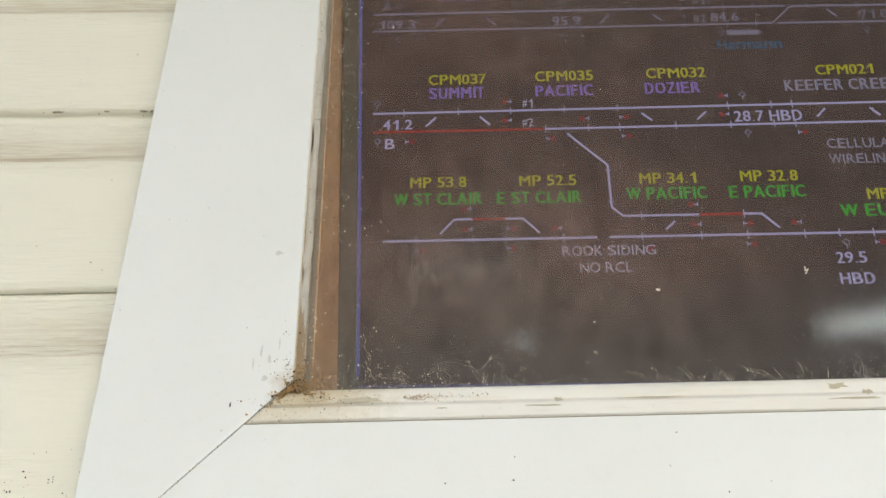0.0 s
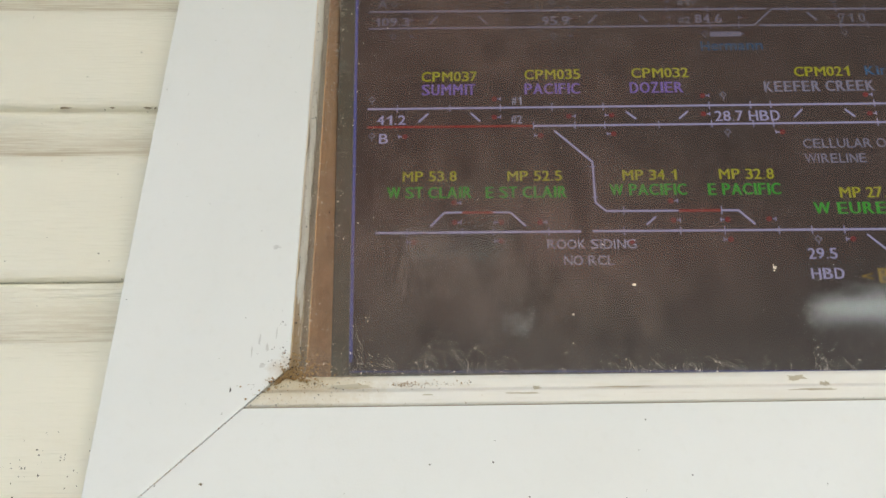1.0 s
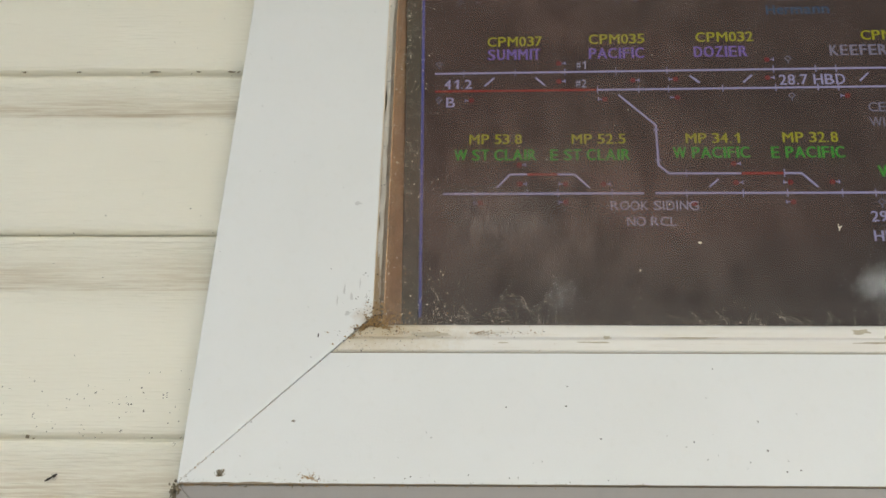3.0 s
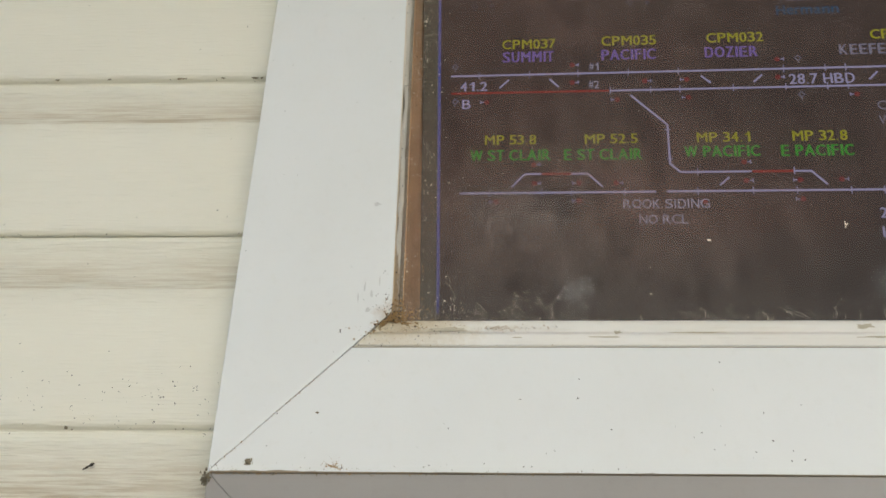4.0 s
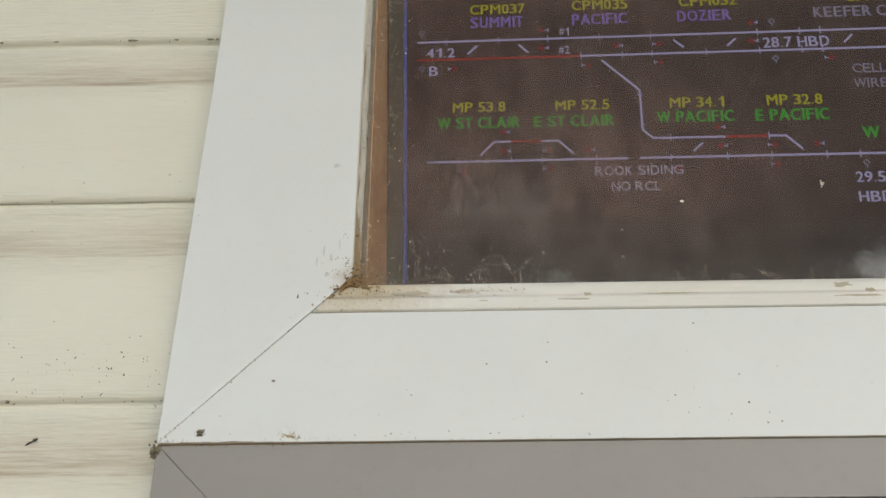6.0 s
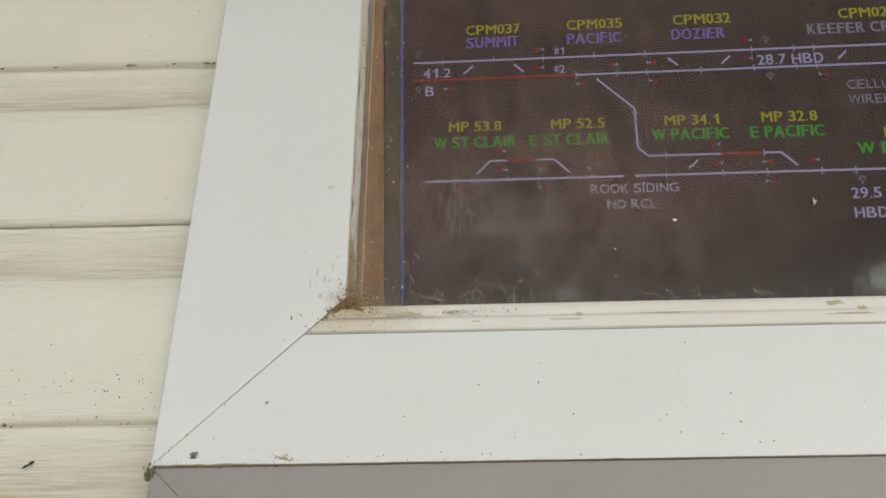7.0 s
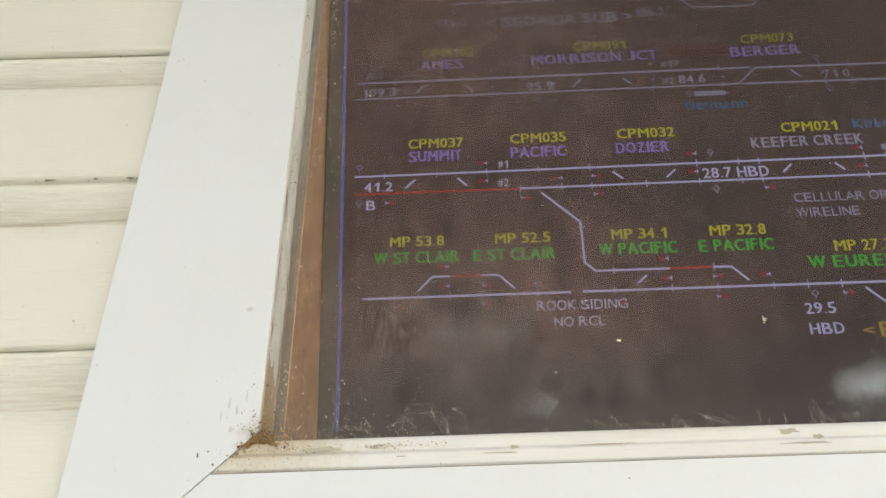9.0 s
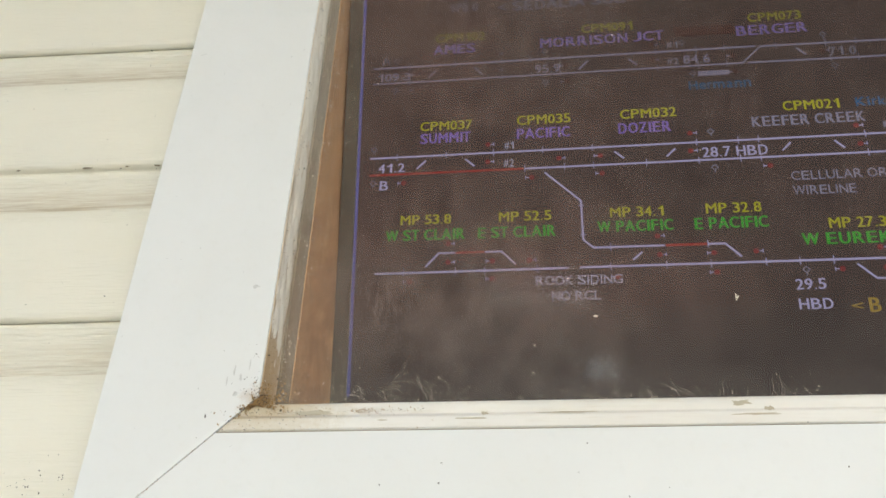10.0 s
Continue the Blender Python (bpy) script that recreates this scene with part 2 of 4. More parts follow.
    # slanting cloth strokes
    both = plus(both, times(rise(sep.outputs["Z"], 0.12, 0.22, 0.15, 1.0), ramp(nt, noise_node(nt, 60, 7, 0.72, (1.0, 1, 0.28), (7, 1, 3), 38), (0.46, 0.0), (0.66, 0.034))))
    # short ripples put into the film for a texture that drifts like a reflection
    ripple = ramp(nt, noise_node(nt, 430, 3, 0.6, (1.0, 1, 0.30), (2, 6, 4), 8), (0.495, 0.0), (0.56, 0.13))
    both = plus(both, times(blot(0.150, 0.165, 1.0, 1.0, 0.0, 0.05, 1.0), ripple))
    # grey veil along the foot, painting in the paler reflection there
    foot_sheen = ramp(nt, noise_node(nt, 120, 7, 0.78, (1.0, 1, 0.7), (1, 8, 2)), (0.36, 0.15), (0.66, 1.4))
    both = plus(both, times(rise(sep.outputs["Z"], 0.088, 0.125, 0.055, 0.0), foot_sheen))
    # old speckle over all the pane
    spots = ramp(nt, noise_node(nt, 700, 2, 0.5, (1, 1, 1), (4, 4, 1)), (0.66, 0.0), (0.72, 0.10))
    both = plus(both, spots)
    both = times(both, rise(sep.outputs["X"], 0.27, 0.44, 1.0, 0.58))
    both = plus(both, corner_stain(nt, 0.018, 0.2, (0.7, 0.6), 0.0))
    cover = ns.new("ShaderNodeMath")
    cover.operation = "MULTIPLY"
    cover.use_clamp = True
    cover.inputs[1].default_value = 1.45
    ls.new(both, cover.inputs[0])
    m2 = ns.new("ShaderNodeMixShader")
    ls.new(cover.outputs["Value"], m2.inputs["Fac"])
    ls.new(m1.outputs["Shader"], m2.inputs[1])
    ls.new(dust.outputs["BSDF"], m2.inputs[2])
    ls.new(m2.outputs["Shader"], out.inputs["Surface"])
    return m


GLASS = pane_material()


# ---- mesh helpers ----
def link_mesh(name, bm, material, parent=None, label="", smooth=False):
    bmesh.ops.recalc_face_normals(bm, faces=bm.faces)
    me = bpy.data.meshes.new(name)
    if smooth:
        for f in bm.faces:
            f.smooth = True
    bm.to_mesh(me)
    bm.free()
    if smooth:
        me.set_sharp_from_angle(angle=radians(38))
    me.materials.append(material)
    ob = new(name, me)
    if parent:
        ob.parent = parent
    if label:
        ob["label"] = label
    return ob


def part(name, bm, material, parent, label="", smooth=False):
    return link_mesh(name, bm, material, parent, label, smooth)


def base(name, m=None):
    e = new(name)
    e.empty_display_size = 0.02
    if m is not None:
        e.matrix_world = m
    return e


def box(x0, x1, y0, y1, z0, z1, bevel=0.0, bm=None):
    own = bmesh.new()
    bmesh.ops.create_cube(own, size=1)
    for v in own.verts:
        v.co = Vector(((x0 + x1) / 2 + v.co.x * (x1 - x0), (y0 + y1) / 2 + v.co.y * (y1 - y0), (z0 + z1) / 2 + v.co.z * (z1 - z0)))
    if bevel:
        bmesh.ops.bevel(own, geom=own.edges[:], offset=bevel, segments=2, affect="EDGES", profile=0.6)
    if bm is None:
        return own
    tmp = bpy.data.meshes.new("tmp")
    own.to_mesh(tmp)
    own.free()
    bm.from_mesh(tmp)
    bpy.data.meshes.remove(tmp)
    return bm


def extrude(profile, ends):
    """Prism: profile points, and two functions that place a point at each end."""
    bm = bmesh.new()
    a = [bm.verts.new(ends[0](p)) for p in profile]
    b = [bm.verts.new(ends[1](p)) for p in profile]
    n = len(profile)
    for i in range(n):
        bm.faces.new((a[i], a[(i + 1) % n], b[(i + 1) % n], b[i]))
    bm.faces.new(a)
    bm.faces.new(b)
    return bm


def soften(ob, width, segments=2):
    mod = ob.modifiers.new("soft edges", "BEVEL")
    mod.width, mod.segments, mod.limit_method, mod.angle_limit = width, segments, "ANGLE", radians(40)
    return ob


def crumbs(name, count, place, size, material, seed, flat=0.6, label="", category="dirt"):
    """Many small uneven grains as one mesh; place(rng) gives a point and size(rng) a radius."""
    rng = random.Random(seed)
    verts, faces = [], []
    for _ in range(count):
        c, r = Vector(place(rng)), size(rng)
        k = len(verts)
        turn = Euler((rng.uniform(0, 6), rng.uniform(0, 6), rng.uniform(0, 6))).to_matrix()
        for d in ((1, 0, 0), (-1, 0, 0), (0, 1, 0), (0, -1, 0), (0, 0, 1), (0, 0, -1)):
            q = turn @ (Vector(d) * r * rng.uniform(0.35, 1.7))
            q.y *= flat
            verts.append(c + q)
        for f in ((0, 2, 4), (2, 1, 4), (1, 3, 4), (3, 0, 4), (2, 0, 5), (1, 2, 5), (3, 1, 5), (0, 3, 5)):
            faces.append([k + i for i in f])
    me = bpy.data.meshes.new(name)
    me.from_pydata(verts, [], faces)
    me.materials.append(material)
    return tagged(new(name, me), label, category, "", "stuff")


# ---- window opening and walls ----
XI, ZI = 0.089, 0.088          # inner edges of the casing
XR, ZT = 0.85, 0.85            # far side and head of the opening
W_OUT = 0.089                  # width of the casing
Y_WALL = 0.032                 # face of the sheathing behind the siding
Y_BACK = 0.20                  # inner face of the wall

wall = base("wall_south")
tagged(wall, "cream vinyl-clad house wall with a window opening", "wall", "", "structure")
for x0, x1, z0, z1 in ((-3.0, XI - 0.004, -1.62, 3.0), (XR + 0.004, 4.0, -1.62, 3.0), (XI - 0.004, XR + 0.004, ZT + 0.004, 3.0), (XI - 0.004, XR + 0.004, -1.62, ZI - 0.02)):
    part("wall_core", box(x0, x1, Y_WALL, Y_BACK, z0, z1), SHEATH, wall)

# ---- window: casing, bead, jambs, glass ----
window = base("window_1")
tagged(window, "white mitred window casing round a dusty fixed pane", "window", "", "structure")
CB = 0.030                      # depth of the casing boards
XO, ZO = XR + W_OUT, ZT + W_OUT
GAP = 0.00008


def mitred(name, pts_front, material):
    bm = bmesh.new()
    a = [bm.verts.new((x, 0.0, z)) for x, z in pts_front]
    b = [bm.verts.new((x, CB, z)) for x, z in pts_front]
    bm.faces.new(a)
    bm.faces.new(b)
    for i in range(4):
        bm.faces.new((a[i], a[(i + 1) % 4], b[(i + 1) % 4], b[i]))
    return soften(part(name, bm, material, window), 0.0003, 2)


ZB = 0.0022                      # foot of the casing
ZG = 0.0685                      # groove between casing and bead
mitred("casing_left", [(0, ZB + GAP), (XI, XI + GAP), (XI, ZT - GAP), (0, ZO - GAP)], WHITE)
mitred("casing_bottom", [(GAP, ZB), (XO - GAP, ZB), (XR + ZI - ZG - GAP, ZG), (ZG + GAP, ZG)], WHITE)
mitred("casing_right", [(XO, ZB + GAP), (XO, ZO - GAP), (XR, ZT - GAP), (XR, XI + GAP)], WHITE)
mitred("casing_head", [(GAP, ZO), (XI + GAP, ZT), (XR - GAP, ZT), (XO - GAP, ZO)], WHITE)

# rounded bead along the foot of the pane
BEAD = [(0.0012, ZG + 0.0008), (0.0002, ZG + 0.0016), (0.0, ZG + 0.003), (0.0001, ZG + 0.0078), (0.0012, ZG + 0.0087), (0.0018, ZG + 0.0094),
        (0.0013, ZG + 0.0110), (0.0012, ZG + 0.0134), (0.0018, ZG + 0.0156), (0.0034, ZG + 0.0169), (0.0070, ZG + 0.0178), (0.0260, ZG + 0.0184), (0.0260, ZG + 0.0008)]
bead = part("bead", extrude(BEAD, (lambda p: (p[1] + 0.0001, p[0], p[1]), lambda p: (XR + 0.01, p[0], p[1]))), BEADW, window, "cream bead with flaking paint", True)
soften(bead, 0.0004, 1)
part("joint", box(ZG, XR, 0.0014, 0.004, ZG - 0.0002, ZG + 0.0012), JOINT, window, "grimy joint under the bead")

# jambs: flaking outer stop, tan reveal, varnished inner wood
Y_G = 0.030
part("stop", box(XI - 0.012, XI + 0.0006, 0.0016, Y_G - 0.001, ZI - 0.002, ZT), TAN, window, "weathered tan stop with bare patches")


def fbm(*p):
    return sum(noise.noise(Vector(p) * 2 ** k) / 2 ** k for k in range(4))


def ragged_sheet(length, across, place):
    """Grid of points place(i, j), i along and j across; the parts that dip under the surface leave ragged edges."""
    bm = bmesh.new()
    rows = [[bm.verts.new(place(i / length, j / across)) for j in range(across + 1)] for i in range(length + 1)]
    for r0, r1 in zip(rows, rows[1:]):
        for j in range(across):
            bm.faces.new((r0[j], r0[j + 1], r1[j + 1], r1[j]))
    return bm


def caulk_point(i, j):
    z = ZI + 0.012 + i * (ZT - ZI - 0.02)
    y = 0.0015 + j * 0.0265
    fade = min(1.0, (z - ZI - 0.012) / 0.05)
    edge = 1.0 - (abs(j - 0.48) / 0.5) ** 3
    h = 0.0010 * edge * fade + 0.0016 * fbm(y * 160, z * 45, 3.0) - 0.0007 + 0.0005 * fade
    return (XI + 0.0006 + max(-0.0008, min(0.0014, h)), y, z)


part("caulk", ragged_sheet(420, 14, caulk_point), CHALK, window, "chipped white caulk along the pane", True)
part("reveal", box(XI - 0.012, XI + 0.0003, Y_G + 0.005, 0.058, ZI - 0.002, ZT), TAN, window, "tan painted reveal behind the glass")
part("jamb", extrude([(XI - 0.012, 0.0582), (XI + 0.0010, 0.0582), (XI + 0.0052, 0.150), (XI + 0.0052, Y_BACK), (XI - 0.012, Y_BACK)],
                     (lambda p: (p[0], p[1], ZI - 0.01), lambda p: (p[0], p[1], ZT))), JAMBWOOD, window, "orange-brown varnished wooden jamb")
part("jamb", box(XR - 0.001, XR + 0.012, 0.001, Y_BACK, ZI - 0.01, ZT), JAMBWOOD, window)
part("head_jamb", box(XI, XR, 0.001, Y_BACK, ZT - 0.001, ZT + 0.012), JAMBWOOD, window)
part("sill", box(XI, XR, 0.040, Y_BACK + 0.02, ZI - 0.03, ZI + 0.004), JAMBWOOD, window)
pane = part("pane", box(XI - 0.006, XR + 0.006, Y_G, Y_G + 0.004, ZI - 0.004, ZT + 0.004), GLASS, window, "dusty clear glass pane")
pane.visible_shadow = False

# ---- lower window head, grey ----
lower = base("window_2")
tagged(lower, "grey mitred window frame directly under the white casing", "window", "", "structure")
FY, FW = 0.0016, 0.0255


def flat_piece(name, pts, y0, y1, material, parent):
    bm = bmesh.new()
    a = [bm.verts.new((x, y0, z)) for x, z in pts]
    b = [bm.verts.new((x, y1, z)) for x, z in pts]
    bm.faces.new(a)
    bm.faces.new(b)
    n = len(pts)
    for i in range(n):
        bm.faces.new((a[i], a[(i + 1) % n], b[(i + 1) % n], b[i]))
    return soften(part(name, bm, material, parent), 0.0003, 1)


flat_piece("frame_head", [(0.0001, ZB - 0.0003), (XO, ZB - 0.0003), (XO - FW, -FW), (FW + 0.0038, -FW)], FY, Y_WALL, GREYV, lower)
flat_piece("frame_side", [(0.0, ZB - 0.0004), (FW + 0.0037, -FW), (FW + 0.0037, -0.8), (0.0, -0.8)], FY, Y_WALL, GREYV, lower)
flat_piece("frame_side", [(XO, ZB - 0.0008), (XO, -0.8), (XO - FW, -0.8), (XO - FW, -FW - 0.0004)], FY, Y_WALL, GREYV, lower)
# black box put in where only shade lies below the head
part("shade_box", box(FW, XO - FW, 0.020, Y_WALL - 0.0005, -0.8, -FW), SHELL, lower, "black box put in for the shade under the frame head")

# ---- siding ----
PITCH, SEAM = 0.1205, 0.149
YF = 0.0160
LIP = [(0.0225, 0.0016), (0.0212, 0.0003), (0.0194, 0.0002), (0.0180, 0.0010), (0.0170, 0.0024), (0.0164, 0.0044), (YF, 0.0080)]
MID = [(0.0222, PITCH - 0.0022), (0.0226, PITCH - 0.0006), (0.0220, PITCH + 0.0006), (0.0204, PITCH + 0.0008), (0.0186, PITCH + 0.0014), (0.0172, PITCH + 0.0030), (0.0164, PITCH + 0.0054), (YF, PITCH + 0.0092)]


def cove(z0, high, deep):
    """Concave dutch-lap recess, from the proud face up to the lap above."""
    pts = []
    for k in range(13):
        t = k / 12
        swell = 0.0030 * math.exp(-(((t - 0.93) / 0.13) ** 2))
        pts.append((YF + deep * (1 - (1 - t) ** 2.8) - swell, z0 + high * t))
    return pts


PROFILE = LIP + [(YF, 0.0815)] + cove(0.0824, 0.0345, 0.0078) + MID + [(YF, PITCH + 0.0815)] + cove(PITCH + 0.0824, 0.0378, 0.0080) + [(0.0240, 0.2470), (0.0312, 0.2470), (0.0312, 0.0016)]


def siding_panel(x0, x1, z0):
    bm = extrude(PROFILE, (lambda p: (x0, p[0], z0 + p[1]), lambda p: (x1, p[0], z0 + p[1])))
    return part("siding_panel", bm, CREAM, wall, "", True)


for k in range(-7, 12):
    z0 = SEAM + k * 2 * PITCH
    siding_panel(-3.0, -0.0006, z0)
    siding_panel(XO + 0.0006, 4.0, z0)
    if z0 > ZO:
        siding_panel(0.0, XO, z0)
    if z0 + 0.247 < -0.8:
        siding_panel(0.0, XO, z0)

# ---- room behind the pane ----
room = base("room_shell")
tagged(room, "dim plain room behind the window", "room", "", "structure")
for b in ((-1.5, 2.5, 2.6, 2.7, -1.62, 2.2), (-1.6, -1.5, Y_BACK, 2.7, -1.62, 2.2), (2.5, 2.6, Y_BACK, 2.7, -1.62, 2.2), (-1.6, 2.6, Y_BACK, 2.7, 2.2, 2.3), (-1.6, 2.6, Y_BACK, 2.7, -1.72, -1.62)):
    part("room_wall", box(*b), ROOM, room)

# ---- assumed porch and yard behind the camera, unseen, placed for light and reflections ----
tagged(link_mesh("ground", box(-80, 80, -80, 80, -1.9, -1.80), EARTH), "grassy yard ground", "ground", "", "structure")
tagged(link_mesh("porch_floor", box(-5, 5, -6.0, Y_WALL, -1.80, -1.62), CONC), "grey concrete porch slab", "floor", "", "structure")
CEIL_Z = 3.0
cb = bmesh.new()
x = -4.2
while x < 4.2:
    box(x, x + 0.186, -5.0, Y_WALL, CEIL_Z, CEIL_Z + 0.02, 0, cb)
    x += 0.19
box(-4.3, 4.3, -5.1, Y_WALL, CEIL_Z + 0.022, CEIL_Z + 0.12, 0, cb)
tagged(link_mesh("ceiling", cb, CEILWOOD), "assumed brown boarded porch ceiling, out of view", "ceiling", "", "structure")


# boards added out of view to hold back sky the pane would mirror
VAL_Y, VAL_LOW = -5.02, 1.90
valance = base("sky_blocker")
tagged(valance, "unseen grey boards added to block sky mirrored in the pane", "valance", "", "structure")
x = -4.2
n = 0
while x < 4.2:
    top = CEIL_Z + 0.1
    if 0.80 < x + 0.09 < 0.98:
        # gap left so that the pane mirrors a small bright spot
        part("board", box(x, x + 0.179, VAL_Y - 0.02, VAL_Y, 2.53, top, 0.003), VALW, valance)
        part("board", box(x, x + 0.179, VAL_Y - 0.02, VAL_Y, VAL_LOW, 2.48, 0.003), VALW, valance)
    elif x > 3.15:
        # open wedge and gapped laths shape the bright patch mirrored at the right
        part("board", box(x, x + 0.178, VAL_Y - 0.02, VAL_Y, 2.64 + 0.12 * (x - 3.2), top, 0.003), VALW, valance)
        for k in range(6):
            part("lath", box(x + 0.03 * k, x + 0.03 * k + 0.0225, VAL_Y - 0.012, VAL_Y, VAL_LOW, 2.555 - 0.015 * (n % 2)), VALW, valance, "added grey lath, its gap letting a sky glow reach the pane")
    else:
        part("board", box(x, x + 0.178, VAL_Y - 0.02, VAL_Y, VAL_LOW - 0.02 * (n % 3), top, 0.003), VALW, valance)
    x += 0.18
    n += 1

# unseen lamp, placed and lit to mirror as the pale streak in the pane
lamp = base("batten_lamp", pose(0.48, -4.72, CEIL_Z))
tagged(lamp, "lit white strip lamp assumed from the streak mirrored in the pane", "lamp")
part("tray", box(-0.39, 0.39, -0.05, 0.27, -0.05, 0.0, 0.006), OFFW, lamp)
part("diffuser", box(-0.38, 0.38, -0.048, -0.026, -0.066, -0.0505, 0.005), LAMPLIT, lamp, "glowing white diffuser")

# ---- monitor behind the pane ----
SU = Vector((0.99774, -0.05817, -0.03363)).normalized()
SV = Vector((0.02198, -0.19036, 0.98147))
SV = (SV - SU * SV.dot(SU)).normalized()
SW = SU.cross(SV)
M_SCREEN = Matrix.Translation((0.10884, 0.14635, 0.14686)) @ Matrix((SU, SV, SW)).transposed().to_4x4()
monitor = base("monitor", M_SCREEN)
tagged(monitor, "black monitor leaning towards the pane, showing a rail track diagram", "monitor")
LEAN_U = -0.024                    # the left rim runs slightly out of square
SCR_W, SCR_H = 0.500, 0.385


def quad_prism(pts, z0, z1):
    bm = bmesh.new()
    a = [bm.verts.new((x, y, z0)) for x, y in pts]
    b = [bm.verts.new((x, y, z1)) for x, y in pts]
    bm.faces.new(a)
    bm.faces.new(b)
    n = len(pts)
    for i in range(n):
        bm.faces.new((a[i], a[(i + 1) % n], b[(i + 1) % n], b[i]))
    return bm


def left_u(v, off=0.0):
    return -0.0025 + LEAN_U * v + off


part("housing", quad_prism([(left_u(-0.012, -0.012), -0.012), (SCR_W + 0.012, -0.012), (SCR_W + 0.012, SCR_H + 0.012), (left_u(SCR_H + 0.012, -0.012), SCR_H + 0.012)], -0.045, -0.004), SHELL, monitor)
RIM = 0.0012
soften(part("rim", quad_prism([(left_u(-0.012, -0.0125), -0.0125), (left_u(-0.012), -0.0125), (left_u(SCR_H), SCR_H), (left_u(SCR_H, -0.0125), SCR_H + 0.0125)], -0.004, RIM), BEZEL, monitor, "dusty dark rim"), 0.0008)
soften(part("rim", quad_prism([(left_u(0), -0.0125), (SCR_W + 0.0125, -0.0125), (SCR_W, -0.0022), (left_u(0), -0.0022)], -0.004, RIM), BEZEL, monitor), 0.0008)
soften(part("rim", quad_prism([(SCR_W, -0.0022), (SCR_W + 0.0125, -0.0125), (SCR_W + 0.0125, SCR_H + 0.0125), (SCR_W, SCR_H)], -0.004, RIM), BEZEL, monitor), 0.0008)
soften(part("rim", quad_prism([(left_u(SCR_H), SCR_H), (SCR_W, SCR_H), (SCR_W + 0.0125, SCR_H + 0.0125), (left_u(SCR_H, -0.0125), SCR_H + 0.0125)], -0.004, RIM), BEZEL, monitor), 0.0008)
display = part("display", quad_prism([(left_u(-0.002), -0.002), (SCR_W, -0.002), (SCR_W, SCR_H), (left_u(SCR_H), SCR_H)], -0.0035, 0.0), L_BACK, monitor, "lit display with track lines and station names")

DRAW_Z = 0.0003
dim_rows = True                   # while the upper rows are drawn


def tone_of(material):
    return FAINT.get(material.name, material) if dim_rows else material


def strip(name, pts, width, material, z=DRAW_Z):
    """A drawn line of the display picture; points in millimetres."""
    bm = bmesh.new()
    p = [Vector((a * 0.001, b * 0.001)) for a, b in pts]
    w = width * 0.00045
    rows = []
    for i, q in enumerate(p):
        d0 = (p[i] - p[i - 1]).normalized() if i else (p[1] - p[0]).normalized()
        d1 = (p[i + 1] - p[i]).normalized() if i + 1 < len(p) else d0
        d = (d0 + d1).normalized()
        s = Vector((-d.y, d.x)) * w / max(0.5, d.dot(d0))
        rows.append([bm.verts.new((*(q + s * k), zz)) for zz in (z, 0.0) for k in (1, -1)])
    for a, b in zip(rows, rows[1:]):
        bm.faces.new((a[0], a[1], b[1], b[0]))
        bm.faces.new((a[0], b[0], b[2], a[2]))
        bm.faces.new((a[1], a[3], b[3], b[1]))
    return part(name, bm, tone_of(material), display)


def track(*flat, width=2.0, material=None):
    pts = [(flat[i], flat[i + 1]) for i in range(0, len(flat), 2)]
    return strip("track_line", pts, width, material or L_LINE)


def tick(u, v, h=6.2):
    return strip("tick", [(u, v - h / 2), (u, v + h / 2)], 0.8, L_LINE, DRAW_Z + 0.0001)


def ticks(v, *us):
    for u in us:
        tick(u, v)


def diagonal(u0, v0, u1, v1):
    return strip("crossover", [(u0, v0), (u1, v1)], 1.7, L_LINE)


def ring(u, v, up=False):
    """Diamond-shaped marker on a short stalk."""
    s = 1 if up else -1
    r = 2.4
    strip("marker", [(u, v + r), (u + r, v), (u, v - r), (u - r, v), (u, v + r)], 0.7, L_GREY)
    strip("marker_stalk", [(u, v - r), (u, v - r - 2.2)], 0.8, L_GREY)


def signal(u, v, side=1, bright=True):
    """Red signal disc and its small white mast; side gives where the mast stands."""
    bm = bmesh.new()
    n = 12
    top = [bm.verts.new(((u + 2.1 * math.cos(6.2832 * i / n)) * 0.001, (v + 2.1 * math.sin(6.2832 * i / n)) * 0.001, DRAW_Z)) for i in range(n)]
    low = [bm.verts.new((q.co.x, q.co.y, 0.0)) for q in top]
    bm.faces.new(top)
    for i in range(n):
        bm.faces.new((top[i], top[(i + 1) % n], low[(i + 1) % n], low[i]))
    part("signal", bm, L_SIG if bright else tone_of(L_DIM), display)
    strip("signal_mast", [(u + side * 2.2, v), (u + side * 4.8, v)], 0.8, L_LINE)
    strip("signal_foot", [(u + side * 4.8, v - 1.5), (u + side * 4.8, v + 1.5)], 0.8, L_LINE)


# advance widths of a plain sans-serif face, regular and bold, in thousandths of the size
WIDE = {c: (r, b) for c, r, b in zip("ABCDEFGHIJKLMNOPRSTUWZaeiklmnrw .#<>",
        (667, 667, 722, 722, 667, 611, 778, 722, 278, 500, 667, 556, 833, 722, 778, 667, 722, 667, 611, 722, 944, 611, 556, 556, 222, 500, 222, 833, 556, 333, 722, 278, 278, 556, 584, 584),
        (722, 722, 722, 722, 667, 611, 778, 722, 278, 556, 722, 611, 833, 722, 778, 667, 722, 667, 611, 722, 944, 611, 556, 556, 278, 556, 278, 889, 611, 389, 778, 278, 278, 556, 584, 584))}
BEARING = {"A": 5, "W": 8, "T": 22, "I": 85, ".": 90, "w": 8, "Z": 25, "C": 46, "O": 42, "G": 46, "S": 44, "J": 30, "1": 118}
LOW_LETTERS = "aemnrw"


